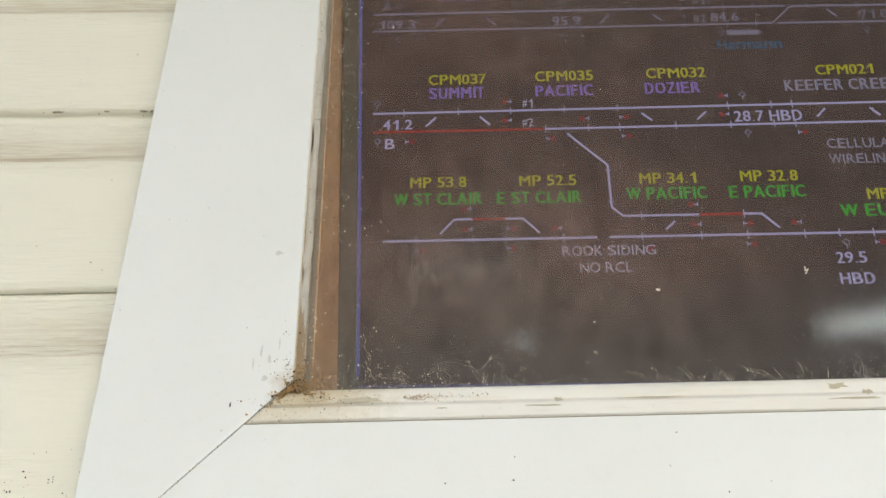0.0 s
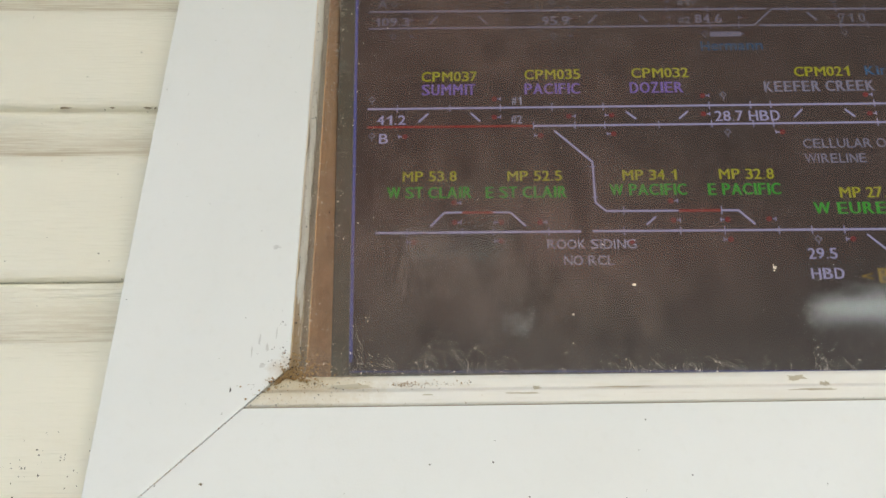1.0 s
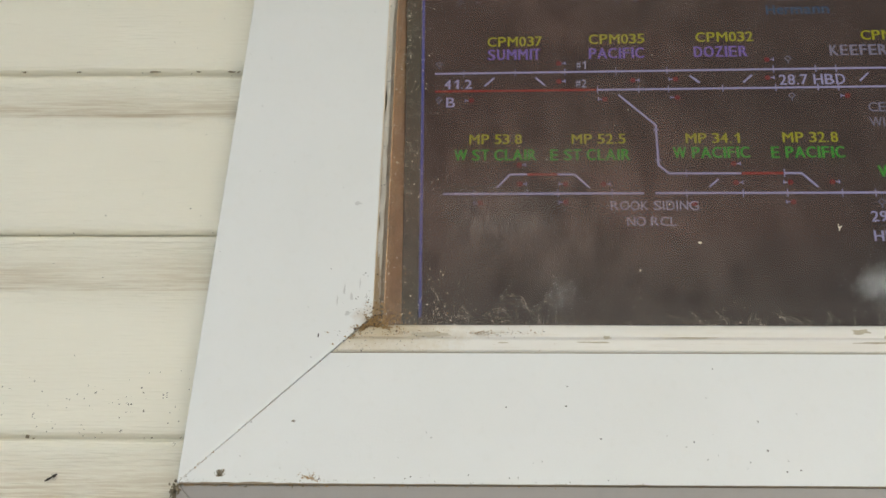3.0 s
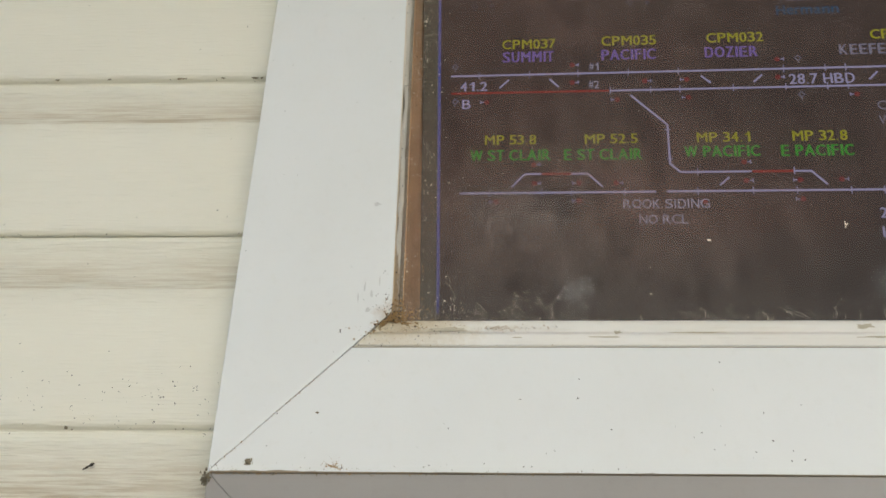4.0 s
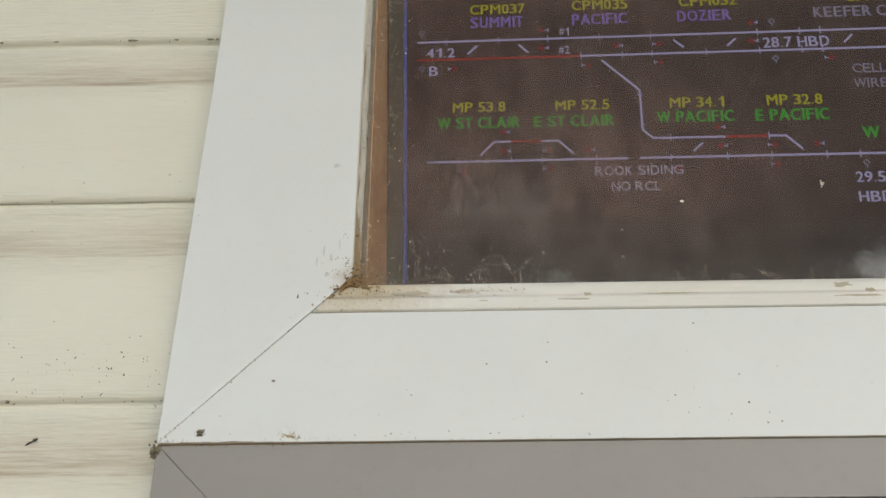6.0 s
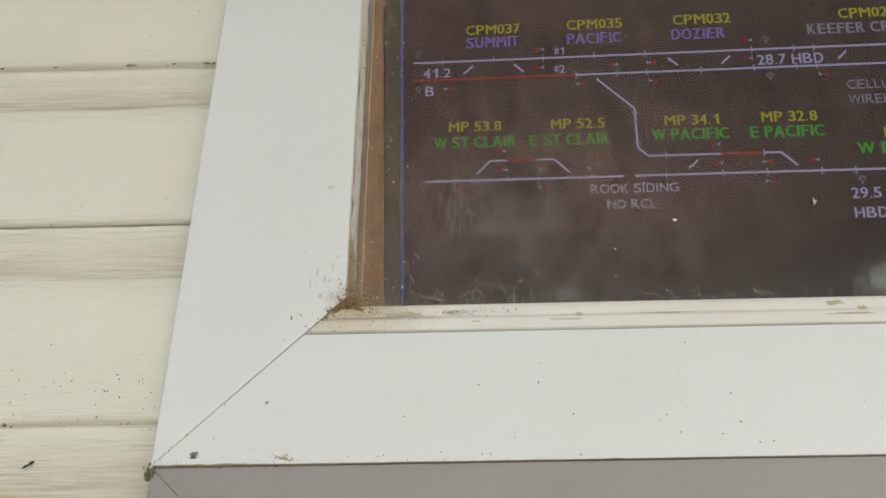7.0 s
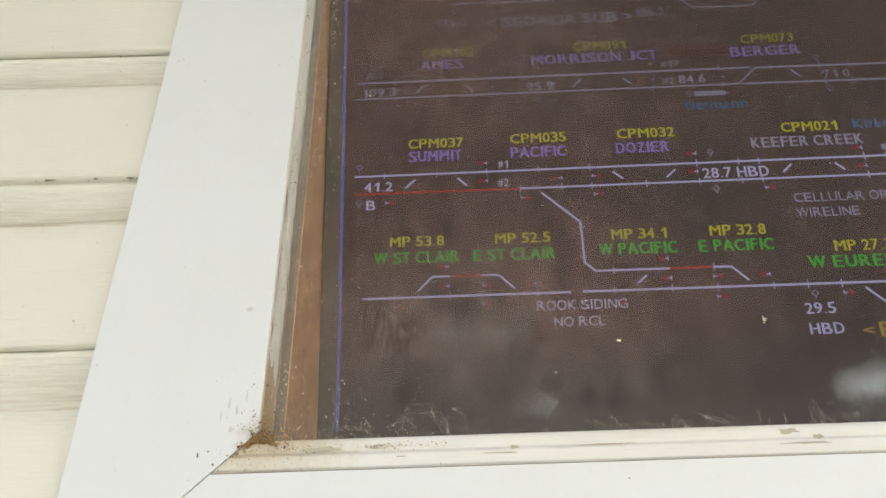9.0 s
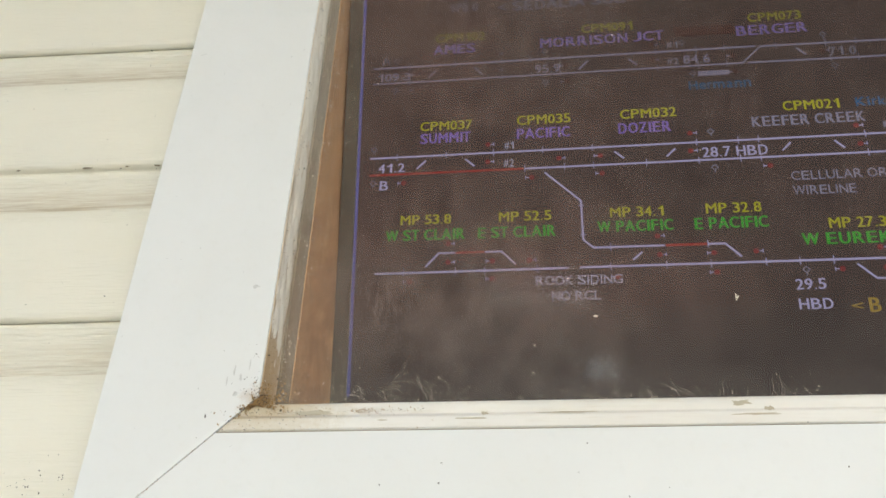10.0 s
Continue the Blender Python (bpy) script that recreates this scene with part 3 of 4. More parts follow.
@functools.lru_cache(maxsize=None)
def glyph(char):
    """Points and faces of one letter of the built-in font, scaled to a unit square."""
    if char == "1":
        # a stem with a slanting flag
        outline = ((0.60, 0.0), (1.0, 0.0), (1.0, 1.0), (0.68, 1.0), (0.42, 0.84), (0.0, 0.74), (0.0, 0.62), (0.34, 0.70), (0.60, 0.80))
        n = len(outline)
        co = np.array([(x, y, z) for z in (0.0, 1.0) for x, y in outline])
        return co, [list(range(n, 2 * n)), list(range(n))[::-1]] + [[i, (i + 1) % n, n + (i + 1) % n, n + i] for i in range(n)]
    cu = bpy.data.curves.new("text", "FONT")
    cu.body = char
    cu.resolution_u = 3
    cu.extrude = 0.01
    tmp = new("text", cu)
    bpy.context.view_layer.update()
    me = bpy.data.meshes.new_from_object(tmp.evaluated_get(bpy.context.evaluated_depsgraph_get()))
    bpy.data.objects.remove(tmp)
    bpy.data.curves.remove(cu)
    co = np.array([v.co[:] for v in me.vertices])
    lo, hi = co.min(0), co.max(0)
    faces = [list(p.vertices) for p in me.polygons]
    bpy.data.meshes.remove(me)
    return (co - lo) / (hi - lo), faces


def words(text, u0, u1, v0, cap, material, strike=0.45, name="lettering"):
    """Lettering of the display, fitted between u0 and u1 with its foot at v0 (millimetres)."""
    bold = 1 if strike else 0
    spans, pen = [], 0
    for c in text:
        adv = WIDE.get(c, (556, 556))[bold]
        side = BEARING.get(c, 72 if c.isalpha() else 40)
        spans.append((pen + side, pen + adv - side * (1.0 if c in "AWTIw.OZ" else 0.6)))
        pen += adv
    start, end = spans[0][0], spans[-1][1]
    k = (u1 - u0) / (end - start)
    verts, faces = [], []
    for c, (a, b) in zip(text, spans):
        if c == " ":
            continue
        co, fs = glyph(c)
        low, high = (0.0, 0.75) if c in LOW_LETTERS else (0.0, 0.14) if c == "." else (0.12, 0.82) if c in "<>" else (0.0, 1.0)
        for shift in ((-0.5, 0.5) if strike else (0.0,)):
            n = len(verts)
            for x, y, z in co:
                wide = (b - a) * k - (strike if c != "I" else 0)
                verts.append(((u0 + (a - start) * k + strike / 2 + x * wide + shift * strike) * 0.001,
                              (v0 + (low + y * (high - low)) * cap) * 0.001, z * DRAW_Z + 0.00002 + (0.00001 if shift > 0 else 0)))
            faces += [[n + i for i in f] for f in fs]
    me = bpy.data.meshes.new(name)
    me.from_pydata(verts, [], faces)
    me.materials.append(tone_of(material))
    ob = new(name, me)
    ob.parent = display
    return ob


# border of the picture
strip("border_line", [(-1.7, 5.0), (-1.6 + LEAN_U * 383, 383)], 2.9, L_BLUE)
strip("border_line", [(-3.2, -1.2), (498, -1.2)], 1.0, L_BLUE)

# top row, only its foot comes into view
track(79, 369, 168, 367.5, width=1.6, material=L_GREY)
track(273, 361, 281.8, 352, 330.2, 351, 338, 360, width=1.6, material=L_GREY)
ticks(352, 296, 316)
ring(81, 360)
words("170.0", 66.7, 92, 344.8, 8.4, L_GREY, 0.4)
words("< SEDALIA SUB >", 109.3, 231, 341.6, 10.0, L_GREY, 0.6)
words("156.2", 233.6, 257.4, 345.0, 8.6, L_GREY, 0.4)

# first full row
track(1.4, 290.3, 160, 289.2, 317.5, 288.0, width=1.8)
track(321.3, 287.6, 440, 285.8, width=1.8)
track(1.6, 274.5, 150, 273.6, 306.1, 272.7, 321.3, 287.4, width=1.5)
track(309.8, 272.6, 440, 270.8, width=1.8)
ticks(290, 33.6, 72.4, 112.0, 136.6, 160.8)
ticks(288.7, 200.5, 238.7, 271.1, 293.4)
ticks(287, 333.4, 371.3, 394.1)
ticks(274, 33.6, 112.5, 137, 161)
ticks(272.9, 239.5, 271.8, 294)
ticks(271.6, 373, 394)
diagonal(49.7, 277.5, 56.8, 285.6)
diagonal(89.3, 285.0, 96.5, 277.2)
diagonal(176.3, 276.7, 183.5, 284.5)
diagonal(216.7, 283.8, 223.3, 277.3)
diagonal(348.5, 284.0, 355.1, 276.8)
ring(21.6, 297.2)
ring(21.6, 266.9)
ring(148.2, 297.2)
ring(148.2, 265.9)
ring(260.5, 296.5)
ring(266.6, 265.7)
ring(370.5, 295.3)
ring(375.0, 265.0)
signal(40, 281.9, -1, False)
signal(107.8, 281.1, 1, False)
signal(108.0, 297.2, 1, False)
signal(166, 265.4, -1, False)
signal(166, 281.4, -1, False)
signal(40, 266.5, -1, False)
signal(236, 296, 1, False)
signal(236, 281, 1, False)
signal(299.5, 280.3, -1, False)
signal(299.5, 264.9, -1, False)
signal(368, 279.6, 1, False)
strip("train_bar", [(270.6, 265.0), (294.3, 264.8)], 4.9, L_LINE)
words("A", 8.4, 16.4, 293.5, 8.2, L_GREY, 0.4)
words("109.3", 6.4, 34.2, 276.6, 7.7, L_LINE, 0.4)
words("95.9", 139.8, 160.9, 275.4, 8.2, L_LINE, 0.4)
words("#1", 248, 257, 291.8, 6.0, L_PALE, 0.0)
words("#2", 247.3, 256.7, 275.4, 6.2, L_PALE, 0.0)
words("84.6", 260.2, 281.4, 275.4, 8.0, L_LINE, 0.4)
words("71.0", 372.7, 393.1, 274.4, 8.0, L_GREY, 0.4)
words("Hermann", 262.4, 310.2, 250.1, 8.2, L_CYAN, 0.4)
words("CPM102", 55.2, 98.2, 313.4, 8.4, L_YELL)
words("AMES", 53.5, 89.6, 301.0, 9.4, L_VIOL, 0.75)
words("CPM091", 179.8, 222.3, 312.9, 8.4, L_YELL)
words("MORRISON JCT", 144.8, 246.8, 300.6, 9.4, L_VIOL, 0.75)
words("CPM073", 314.8, 356.8, 312.2, 8.4, L_YELL)
words("BERGER", 304.4, 359.7, 299.2, 9.4, L_VIOL, 0.75)
strip("alarm_bar", [(255.5, 307.2), (303, 306.4)], 9.5, L_DIM)

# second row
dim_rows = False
track(3.2, 201.9, 440, 201.8, width=1.7)
track(3.7, 186.3, 129.2, 186.0, width=2.0, material=L_RED)
track(129.7, 186.0, 440, 186.0, width=1.7)
ticks(201.9, 26.2, 66.6, 105.1, 144.5, 183.4, 263.4, 294.5, 309.5, 387.0, 403)
ticks(186.0, 130.0, 161.2, 183.7, 224.3, 263.7, 294.7, 309.6, 386.8, 403)
diagonal(42.7, 190.4, 50.1, 197.6)
diagonal(82.4, 197.4, 89.7, 190.4)
diagonal(200.3, 197.4, 207.6, 190.9)
diagonal(239.9, 190.7, 246.9, 197.2)
diagonal(325.7, 190.8, 332.5, 197.6)
diagonal(364.3, 197.4, 370.8, 190.8)
ring(6.6, 210.4)
ring(7.3, 179.0)
ring(274.9, 211.0)
ring(274.8, 179.3)
signal(100.6, 209.6, 1)
signal(100.4, 193.8, 1)
signal(32.6, 178.0, -1)
signal(135.2, 177.9, -1)
signal(157.0, 193.9, 1)
signal(189.4, 194.4, -1)
signal(189.9, 178.7, -1)
signal(259.2, 210.3, 1)
signal(258.4, 194.6, 1)
signal(315.4, 178.6, -1)
signal(381.7, 209.5, 1)
signal(382.2, 193.6, 1)
strip("train_bar", [(401, 209.3), (440, 209.3)], 5.2, L_GREY)
words("CPM037", 44.5, 87.7, 225.5, 8.5, L_YELL)
words("SUMMIT", 44.7, 86.3, 213.4, 9.4, L_VIOL, 0.75)
words("CPM035", 124.3, 167.5, 226.3, 8.6, L_YELL)
words("PACIFIC", 124.0, 166.7, 213.3, 9.3, L_VIOL, 0.75)
words("#1", 114.0, 121.5, 204.4, 6.8, L_PALE, 0.0)
words("#2", 113.3, 121.5, 188.4, 6.7, L_PALE, 0.0)
words("41.2", 10.9, 32.8, 188.3, 7.9, L_LINE, 0.4)
words("B", 12.8, 19.8, 172.4, 8.2, L_LINE, 0.4)
words("CPM032", 206.7, 250.5, 226.6, 8.5, L_YELL)
words("DOZIER", 204.6, 245.3, 213.3, 9.3, L_VIOL, 0.75)
words("CPM021", 331.0, 372.9, 226.1, 8.3, L_YELL)
words("KEEFER CREEK", 306.5, 389.6, 213.0, 9.0, L_GREY, 0.6)
words("Kirkw", 384.8, 416, 226.6, 7.8, L_CYAN, 0.4)
words("28.7 HBD", 266.7, 315.2, 188.4, 8.6, L_LINE, 0.4)
words("CELLULAR OR", 329.1, 397.0, 165.2, 7.5, L_GREY, 0.0)
words("WIRELINE", 328.8, 373.5, 153.0, 7.4, L_GREY, 0.0)

# branch down to the third row
track(145.5, 181.7, 172.6, 155.6, 173.0, 122.8, 180.4, 116.0, 232.4, 115.9, width=1.7)
strip("tick", [(170.4, 151.5), (174.8, 151.5)], 0.8, L_LINE, DRAW_Z + 0.0001)
strip("tick", [(170.8, 127.0), (175.2, 127.0)], 0.8, L_LINE, DRAW_Z + 0.0001)
tick(193.0, 116)
track(233.0, 115.9, 262.8, 115.9, width=2.2, material=L_RED)
track(263.7, 115.9, 275.6, 115.8, 286.3, 104.9, width=1.7)
tick(263.4, 116)
track(12.5, 100.1, 161.3, 100.3, width=1.8)
track(169.7, 100.4, 440, 100.5, width=1.8)
ticks(100.3, 35.7, 75.7, 98.2, 138.2, 192.2, 232.6, 264.1, 302.6, 325.8, 348.7, 385)
track(52.6, 104.8, 62.6, 115.7, 75.6, 115.7, width=1.6)
track(75.8, 115.7, 98.0, 115.6, width=2.0, material=L_RED)
track(98.2, 115.6, 111.0, 115.5, 121.8, 104.6, width=1.6)
diagonal(208.7, 105.0, 215.7, 111.4)
track(364.0, 96.8, 375.5, 85.4, 440, 85.2, width=1.6)
ring(329.2, 93.4)
signal(69.7, 123.5, 1)
signal(70.1, 108.0, 1)
signal(104.1, 107.9, -1)
signal(103.9, 93.4, -1)
signal(40.7, 92.8, -1)
signal(132.2, 107.7, 1)
signal(227.6, 123.7, 1)
signal(228.2, 108.6, 1)
signal(197.1, 92.3, -1)
signal(267.0, 108.7, -1)
signal(267.6, 93.4, -1)
signal(296.6, 109.0, 1)
signal(353.7, 93.2, -1)
signal(381.5, 109.0, 1)
signal(383, 93.4, 1)
words("MP 53.8", 31.5, 71.7, 140.8, 8.1, L_YELL)
words("W ST CLAIR", 20.1, 82.7, 127.2, 9.0, L_GREEN, 0.75)
words("MP 52.5", 109.2, 149.7, 140.5, 8.1, L_YELL)
words("E ST CLAIR", 92.9, 152.6, 127.0, 9.0, L_GREEN, 0.75)
words("ROOK SIDING", 136.7, 200.3, 87.0, 7.2, L_PALE, 0.0)
words("NO RCL", 148.2, 183.5, 74.7, 7.1, L_PALE, 0.0)
words("MP 34.1", 194.0, 233.8, 140.4, 8.2, L_YELL)
words("W PACIFIC", 184.0, 240.0, 128.3, 9.0, L_GREEN, 0.75)
words("MP 32.8", 264.6, 304.5, 140.5, 8.3, L_YELL)
words("E PACIFIC", 255.3, 308.0, 128.0, 9.1, L_GREEN, 0.75)
words("MP 27.3", 349.8, 389.4, 125.1, 8.2, L_YELL)
words("W EUREK", 329.4, 390.4, 112.5, 9.1, L_GREEN, 0.75)
words("29.5", 320.3, 340.8, 78.4, 8.0, L_LINE, 0.4)
words("HBD", 320.5, 343.4, 63.6, 7.9, L_LINE, 0.4)
words("<", 355.3, 362.9, 62.3, 6.5, L_OCHRE, 0.4)
words("B", 366.8, 374.4, 60.5, 10.6, L_OCHRE, 0.6)

# shelf that carries the monitor
shelf = link_mesh("monitor_shelf", box(XI + 0.004, XR - 0.003, 0.128, 0.42, 0.098, 0.112, 0.002), JAMBWOOD)
tagged(shelf, "brown wooden shelf behind the pane under the monitor", "shelf")

# ---- dirt, webs and small marks ----


def corner_heap(r):
    d = abs(r.gauss(0, 0.0075))
    a = r.uniform(-0.5, 1.9) if r.random() < 0.8 else r.uniform(3.4, 4.3)
    return (XI - 0.0015 + d * math.cos(a) * 1.2, r.uniform(-0.0006, 0.0022), ZI - 0.0035 + d * math.sin(a) * 0.7)


crumbs("dirt_clump", 800, corner_heap, lambda r: r.uniform(0.00015, 0.00065), DIRT, 21, 0.8, "brown crumbs and debris caught in the casing corner")
crumbs("dirt_clump", 70, corner_heap, lambda r: r.uniform(0.0002, 0.0006), SPECK, 121, 0.8, "dark crumbs among debris in the casing corner")
crumbs("joint_crumbs", 150, lambda r: (ZG + 0.012 + r.expovariate(1 / 0.03), r.uniform(-0.0003, 0.001), ZG + r.uniform(0.001, 0.018)),
       lambda r: r.uniform(0.0001, 0.00035), DIRT, 22, 0.6, "brown crumbs scattered along the cream bead")
crumbs("jamb_grime", 220, lambda r: (XI + r.uniform(0.0003, 0.0014), r.uniform(0.002, 0.028), ZI + r.expovariate(1 / 0.12)),
       lambda r: r.uniform(0.0001, 0.0004), DIRT, 23, 0.8, "dark grime flecks on the weathered jamb")
crumbs("casing_specks", 46, lambda r: (r.uniform(0.004, 0.42), -0.0002, ZB + 0.002 + r.expovariate(1 / 0.018)),
       lambda r: r.uniform(0.00018, 0.0005), SPECK, 24, 0.4, "tiny black specks on the white casing")
crumbs("casing_specks", 40, lambda r: (r.uniform(0.0, 0.086), -0.0002, r.uniform(0.05, 0.5)),
       lambda r: r.uniform(0.00012, 0.0003), SPECK, 25, 0.4, "tiny black specks on the white casing")
crumbs("foot_grime", 200, lambda r: (abs(r.gauss(0, 0.06)), r.uniform(0.001, 0.008), ZB - 0.0004 - r.random() * 0.0012),
       lambda r: r.uniform(0.0002, 0.0005), MOULD, 26, 1.0, "grey-brown grime under the casing foot")
crumbs("corner_clod", 110, lambda r: (-0.0008 + r.gauss(0, 0.0014), r.uniform(0.0, 0.010), -0.0006 + r.gauss(0, 0.0012)),
       lambda r: r.uniform(0.0004, 0.0010), MOULD, 27, 0.9, "small grey clod at the lower casing corner")
crumbs("siding_specks", 150, lambda r: (-0.004 - r.random() * 0.22, YF - 0.0002, 0.045 + r.gauss(0, 0.010)),
       lambda r: r.uniform(0.00013, 0.00044), SPECK, 28, 0.45, "black specks on the cream siding")
crumbs("siding_specks", 120, lambda r: (-0.004 - r.random() * 0.4, YF - 0.0002, r.uniform(-0.02, 0.11) + r.choice((0, 0.1205, 0.241, 0.3615))),
       lambda r: r.uniform(0.00013, 0.00042), SPECK, 29, 0.4, "black specks on the cream siding")


def near_seam(r):
    k = r.choice((0, 1, 1, 1, 1, 2, 3))
    return (-0.006 - r.random() * 0.35, 0.0185 + r.random() * 0.004, SEAM - PITCH + k * PITCH + 0.0006 + r.random() * 0.001)


crumbs("seam_mildew", 130, near_seam, lambda r: r.uniform(0.0003, 0.0009), MOULD, 30, 0.6, "dark mildew flecks under the siding laps")


def stain(name, x, y, z, w, h, material, label, seed):
    """A thin ragged blot."""
    rng = random.Random(seed)
    bm = bmesh.new()
    c = bm.verts.new((x, y - 0.00015, z))
    ringv = []
    for i in range(14):
        a = 6.2832 * i / 14
        f = rng.uniform(0.45, 1.3)
        ringv.append(bm.verts.new((x + math.cos(a) * w / 2 * f, y + 0.0002, z + math.sin(a) * h / 2 * f)))
    for i in range(14):
        bm.faces.new((c, ringv[i], ringv[(i + 1) % 14]))
    return tagged(link_mesh(name, bm, material), label, "stain")


GY = 0.0192
for i, (sx, sw) in enumerate(((-0.063, 0.0062), (-0.0655, 0.0036), (-0.035, 0.0042), (-0.0135, 0.0066), (-0.009, 0.0030), (-0.114, 0.0042), (-0.15, 0.004))):
    stain("mildew_blot", sx, GY - 0.001, SEAM + PITCH + 0.0010, sw, 0.0018, MOULD, "dark mildew blot under a siding lap", 40 + i)
crumbs("mud_spot", 70, lambda r: (0.0200 + r.gauss(0, 0.0009), -0.0002, 0.0056 + abs(r.gauss(0, 0.0012))), lambda r: r.uniform(0.0002, 0.0006), MOULD, 50, 0.4, "grey mud spot at the foot of the casing", "stain")
crumbs("mud_spot", 24, lambda r: (0.0202 + r.gauss(0, 0.0006), -0.0003, 0.0056 + abs(r.gauss(0, 0.0012))), lambda r: r.uniform(0.0002, 0.0004), SPECK, 150, 0.4, "black core of the grey mud spot on the casing", "stain")


def splash(r):
    a, d = r.choice((0.35, 1.2, 1.9, 2.7, 3.0, 6.0)) + r.gauss(0, 0.12), abs(r.gauss(0, 0.0022))
    return (0.0640 + d * math.cos(a) * 1.3, -0.0002, 0.0045 + d * math.sin(a))


crumbs("mud_spot", 110, splash, lambda r: r.uniform(0.00012, 0.00035), DIRT, 51, 0.4, "brown mud splash at the foot of the casing", "stain")
crumbs("mud_spot", 22, splash, lambda r: r.uniform(0.00012, 0.0003), SPECK, 151, 0.4, "black crumbs in a brown mud splash on the casing", "stain")
stain("fly_spot", 0.0615, -0.0002, 0.0778, 0.0009, 0.0026, SPECK, "small black fly spot on the casing", 52)
stain("fly_spot", 0.0529, -0.0002, 0.0325, 0.0018, 0.0012, MOULD, "small black fly spot on the casing", 53)
stain("paint_blister", 0.0775, -0.0003, 0.1585, 0.0042, 0.0026, SCUFF, "raised grey blister in the white paint", 54)
stain("paint_blister", 0.0760, -0.0003, 0.0905, 0.0034, 0.0026, SCUFF, "raised grey blister in the white paint", 55)
# bare lenses and blisters in the bead's paint: x, z, width, height, depth
for i, (bx, bz, bw, bh, by) in enumerate(((0.121, 0.0793, 0.020, 0.0030, 0.0009), (0.203, 0.0745, 0.020, 0.0009, -0.0002), (0.211, 0.0772, 0.0045, 0.0024, 0.0002), (0.3420, 0.0812, 0.012, 0.0030, 0.0009), (0.3560, 0.0775, 0.0050, 0.0028, 0.0002), (0.3500, 0.0745, 0.026, 0.0013, -0.0002), (0.158, 0.0742, 0.006, 0.0008, -0.0002), (0.255, 0.0774, 0.030, 0.0009, 0.0008))):
    stain("flaked_patch", bx, by, bz, bw, bh, FLAKED, "tan patch where the bead paint has flaked", 60 + i)
for i, (bx, n, spread) in enumerate(((0.1452, 60, 0.0030), (0.1525, 26, 0.0030), (0.168, 22, 0.005), (0.105, 40, 0.006))):
    crumbs("bead_crumbs", n, lambda r, bx=bx, spread=spread: (bx + r.gauss(0, spread), r.uniform(0.0004, 0.0010), 0.0800 + r.gauss(0, 0.0008)),
           lambda r: r.uniform(0.0001, 0.0004), DIRT, 160 + i, 0.7, "cluster of brown crumbs on the cream bead")
    crumbs("bead_crumbs", n // 3, lambda r, bx=bx, spread=spread: (bx + 0.002 + r.gauss(0, spread * 1.6), r.uniform(0.0004, 0.0010), 0.0796 + r.gauss(0, 0.0010)),
           lambda r: r.uniform(0.00012, 0.00035), SPECK, 170 + i, 0.7, "dark crumbs among the brown ones on the bead")


def insect():
    """Small dead insect stuck to the siding."""
    e = base("dead_insect", pose(-0.0700, YF + 0.0038, 0.0092, 0, -32, 0))
    tagged(e, "small dead brown insect on the cream siding", "insect")
    for name, x0, r, ln in (("abdomen", -0.0018, 0.00055, 0.0048), ("thorax", 0.0010, 0.0008, 0.0020), ("head", 0.0022, 0.0005, 0.0010)):
        bm = bmesh.new()
        bmesh.ops.create_icosphere(bm, subdivisions=2, radius=1.0)
        for v in bm.verts:
            v.co = Vector((x0 + v.co.x * ln / 2, v.co.y * r, v.co.z * r))
        part(name, bm, SPECK, e, "", True)
    for i in range(6):
        s = 1 if i % 2 else -1
        x = 0.0002 + 0.0006 * (i // 2)
        bm = extrude([(0, 0), (0.00012, 0), (0.00006, 0.00012)], (lambda p, x=x: (x + p[0], -0.0002 + p[1], 0), lambda p, x=x, s=s: (x + p[0] + 0.0006 * (x * 1000 - 0.8), 0.0006 + p[1], s * 0.0018)))
        part("leg", bm, SPECK, e)


insect()


# ---- lint and webs on the pane ----
YP = Y_G - 0.0003


def low_band(r):
    return (XI + 0.004 + r.random() * 0.45, YP, ZI + 0.001 + r.expovariate(1 / 0.010))


def left_band(r):
    return (XI + 0.002 + r.expovariate(1 / 0.008), YP, ZI + 0.002 + r.random() * 0.42)


crumbs("pane_lint", 1000, low_band, lambda r: r.uniform(0.00006, 0.00018) if r.random() < 0.85 else r.uniform(0.0002, 0.00042), LINT, 70, 0.4, "pale lint and dust along the foot of the pane")
crumbs("pane_lint", 1100, left_band, lambda r: r.uniform(0.00008, 0.00022) if r.random() < 0.85 else r.uniform(0.00025, 0.00050), LINT, 71, 0.4, "pale lint and dust along the side of the pane")
crumbs("pane_lint", 90, lambda r: (XI + r.random() * 0.5, YP, ZI + r.random() * 0.4), lambda r: r.uniform(0.00010, 0.00028), LINT, 72, 0.4, "scattered pale lint on the dusty pane")
crumbs("pane_crumb", 4, lambda r: (0.277 + r.gauss(0, 0.0005), YP, 0.1495 + r.gauss(0, 0.0004)), lambda r: 0.0007, LINT, 73, 0.5, "pale crumb stuck to the pane")
crumbs("pane_crumb", 6, lambda r: (0.361 + r.gauss(0, 0.0005), YP, 0.1607 + r.gauss(0, 0.0010)), lambda r: 0.0006, LINT, 74, 0.5, "pale crumb stuck to the pane")


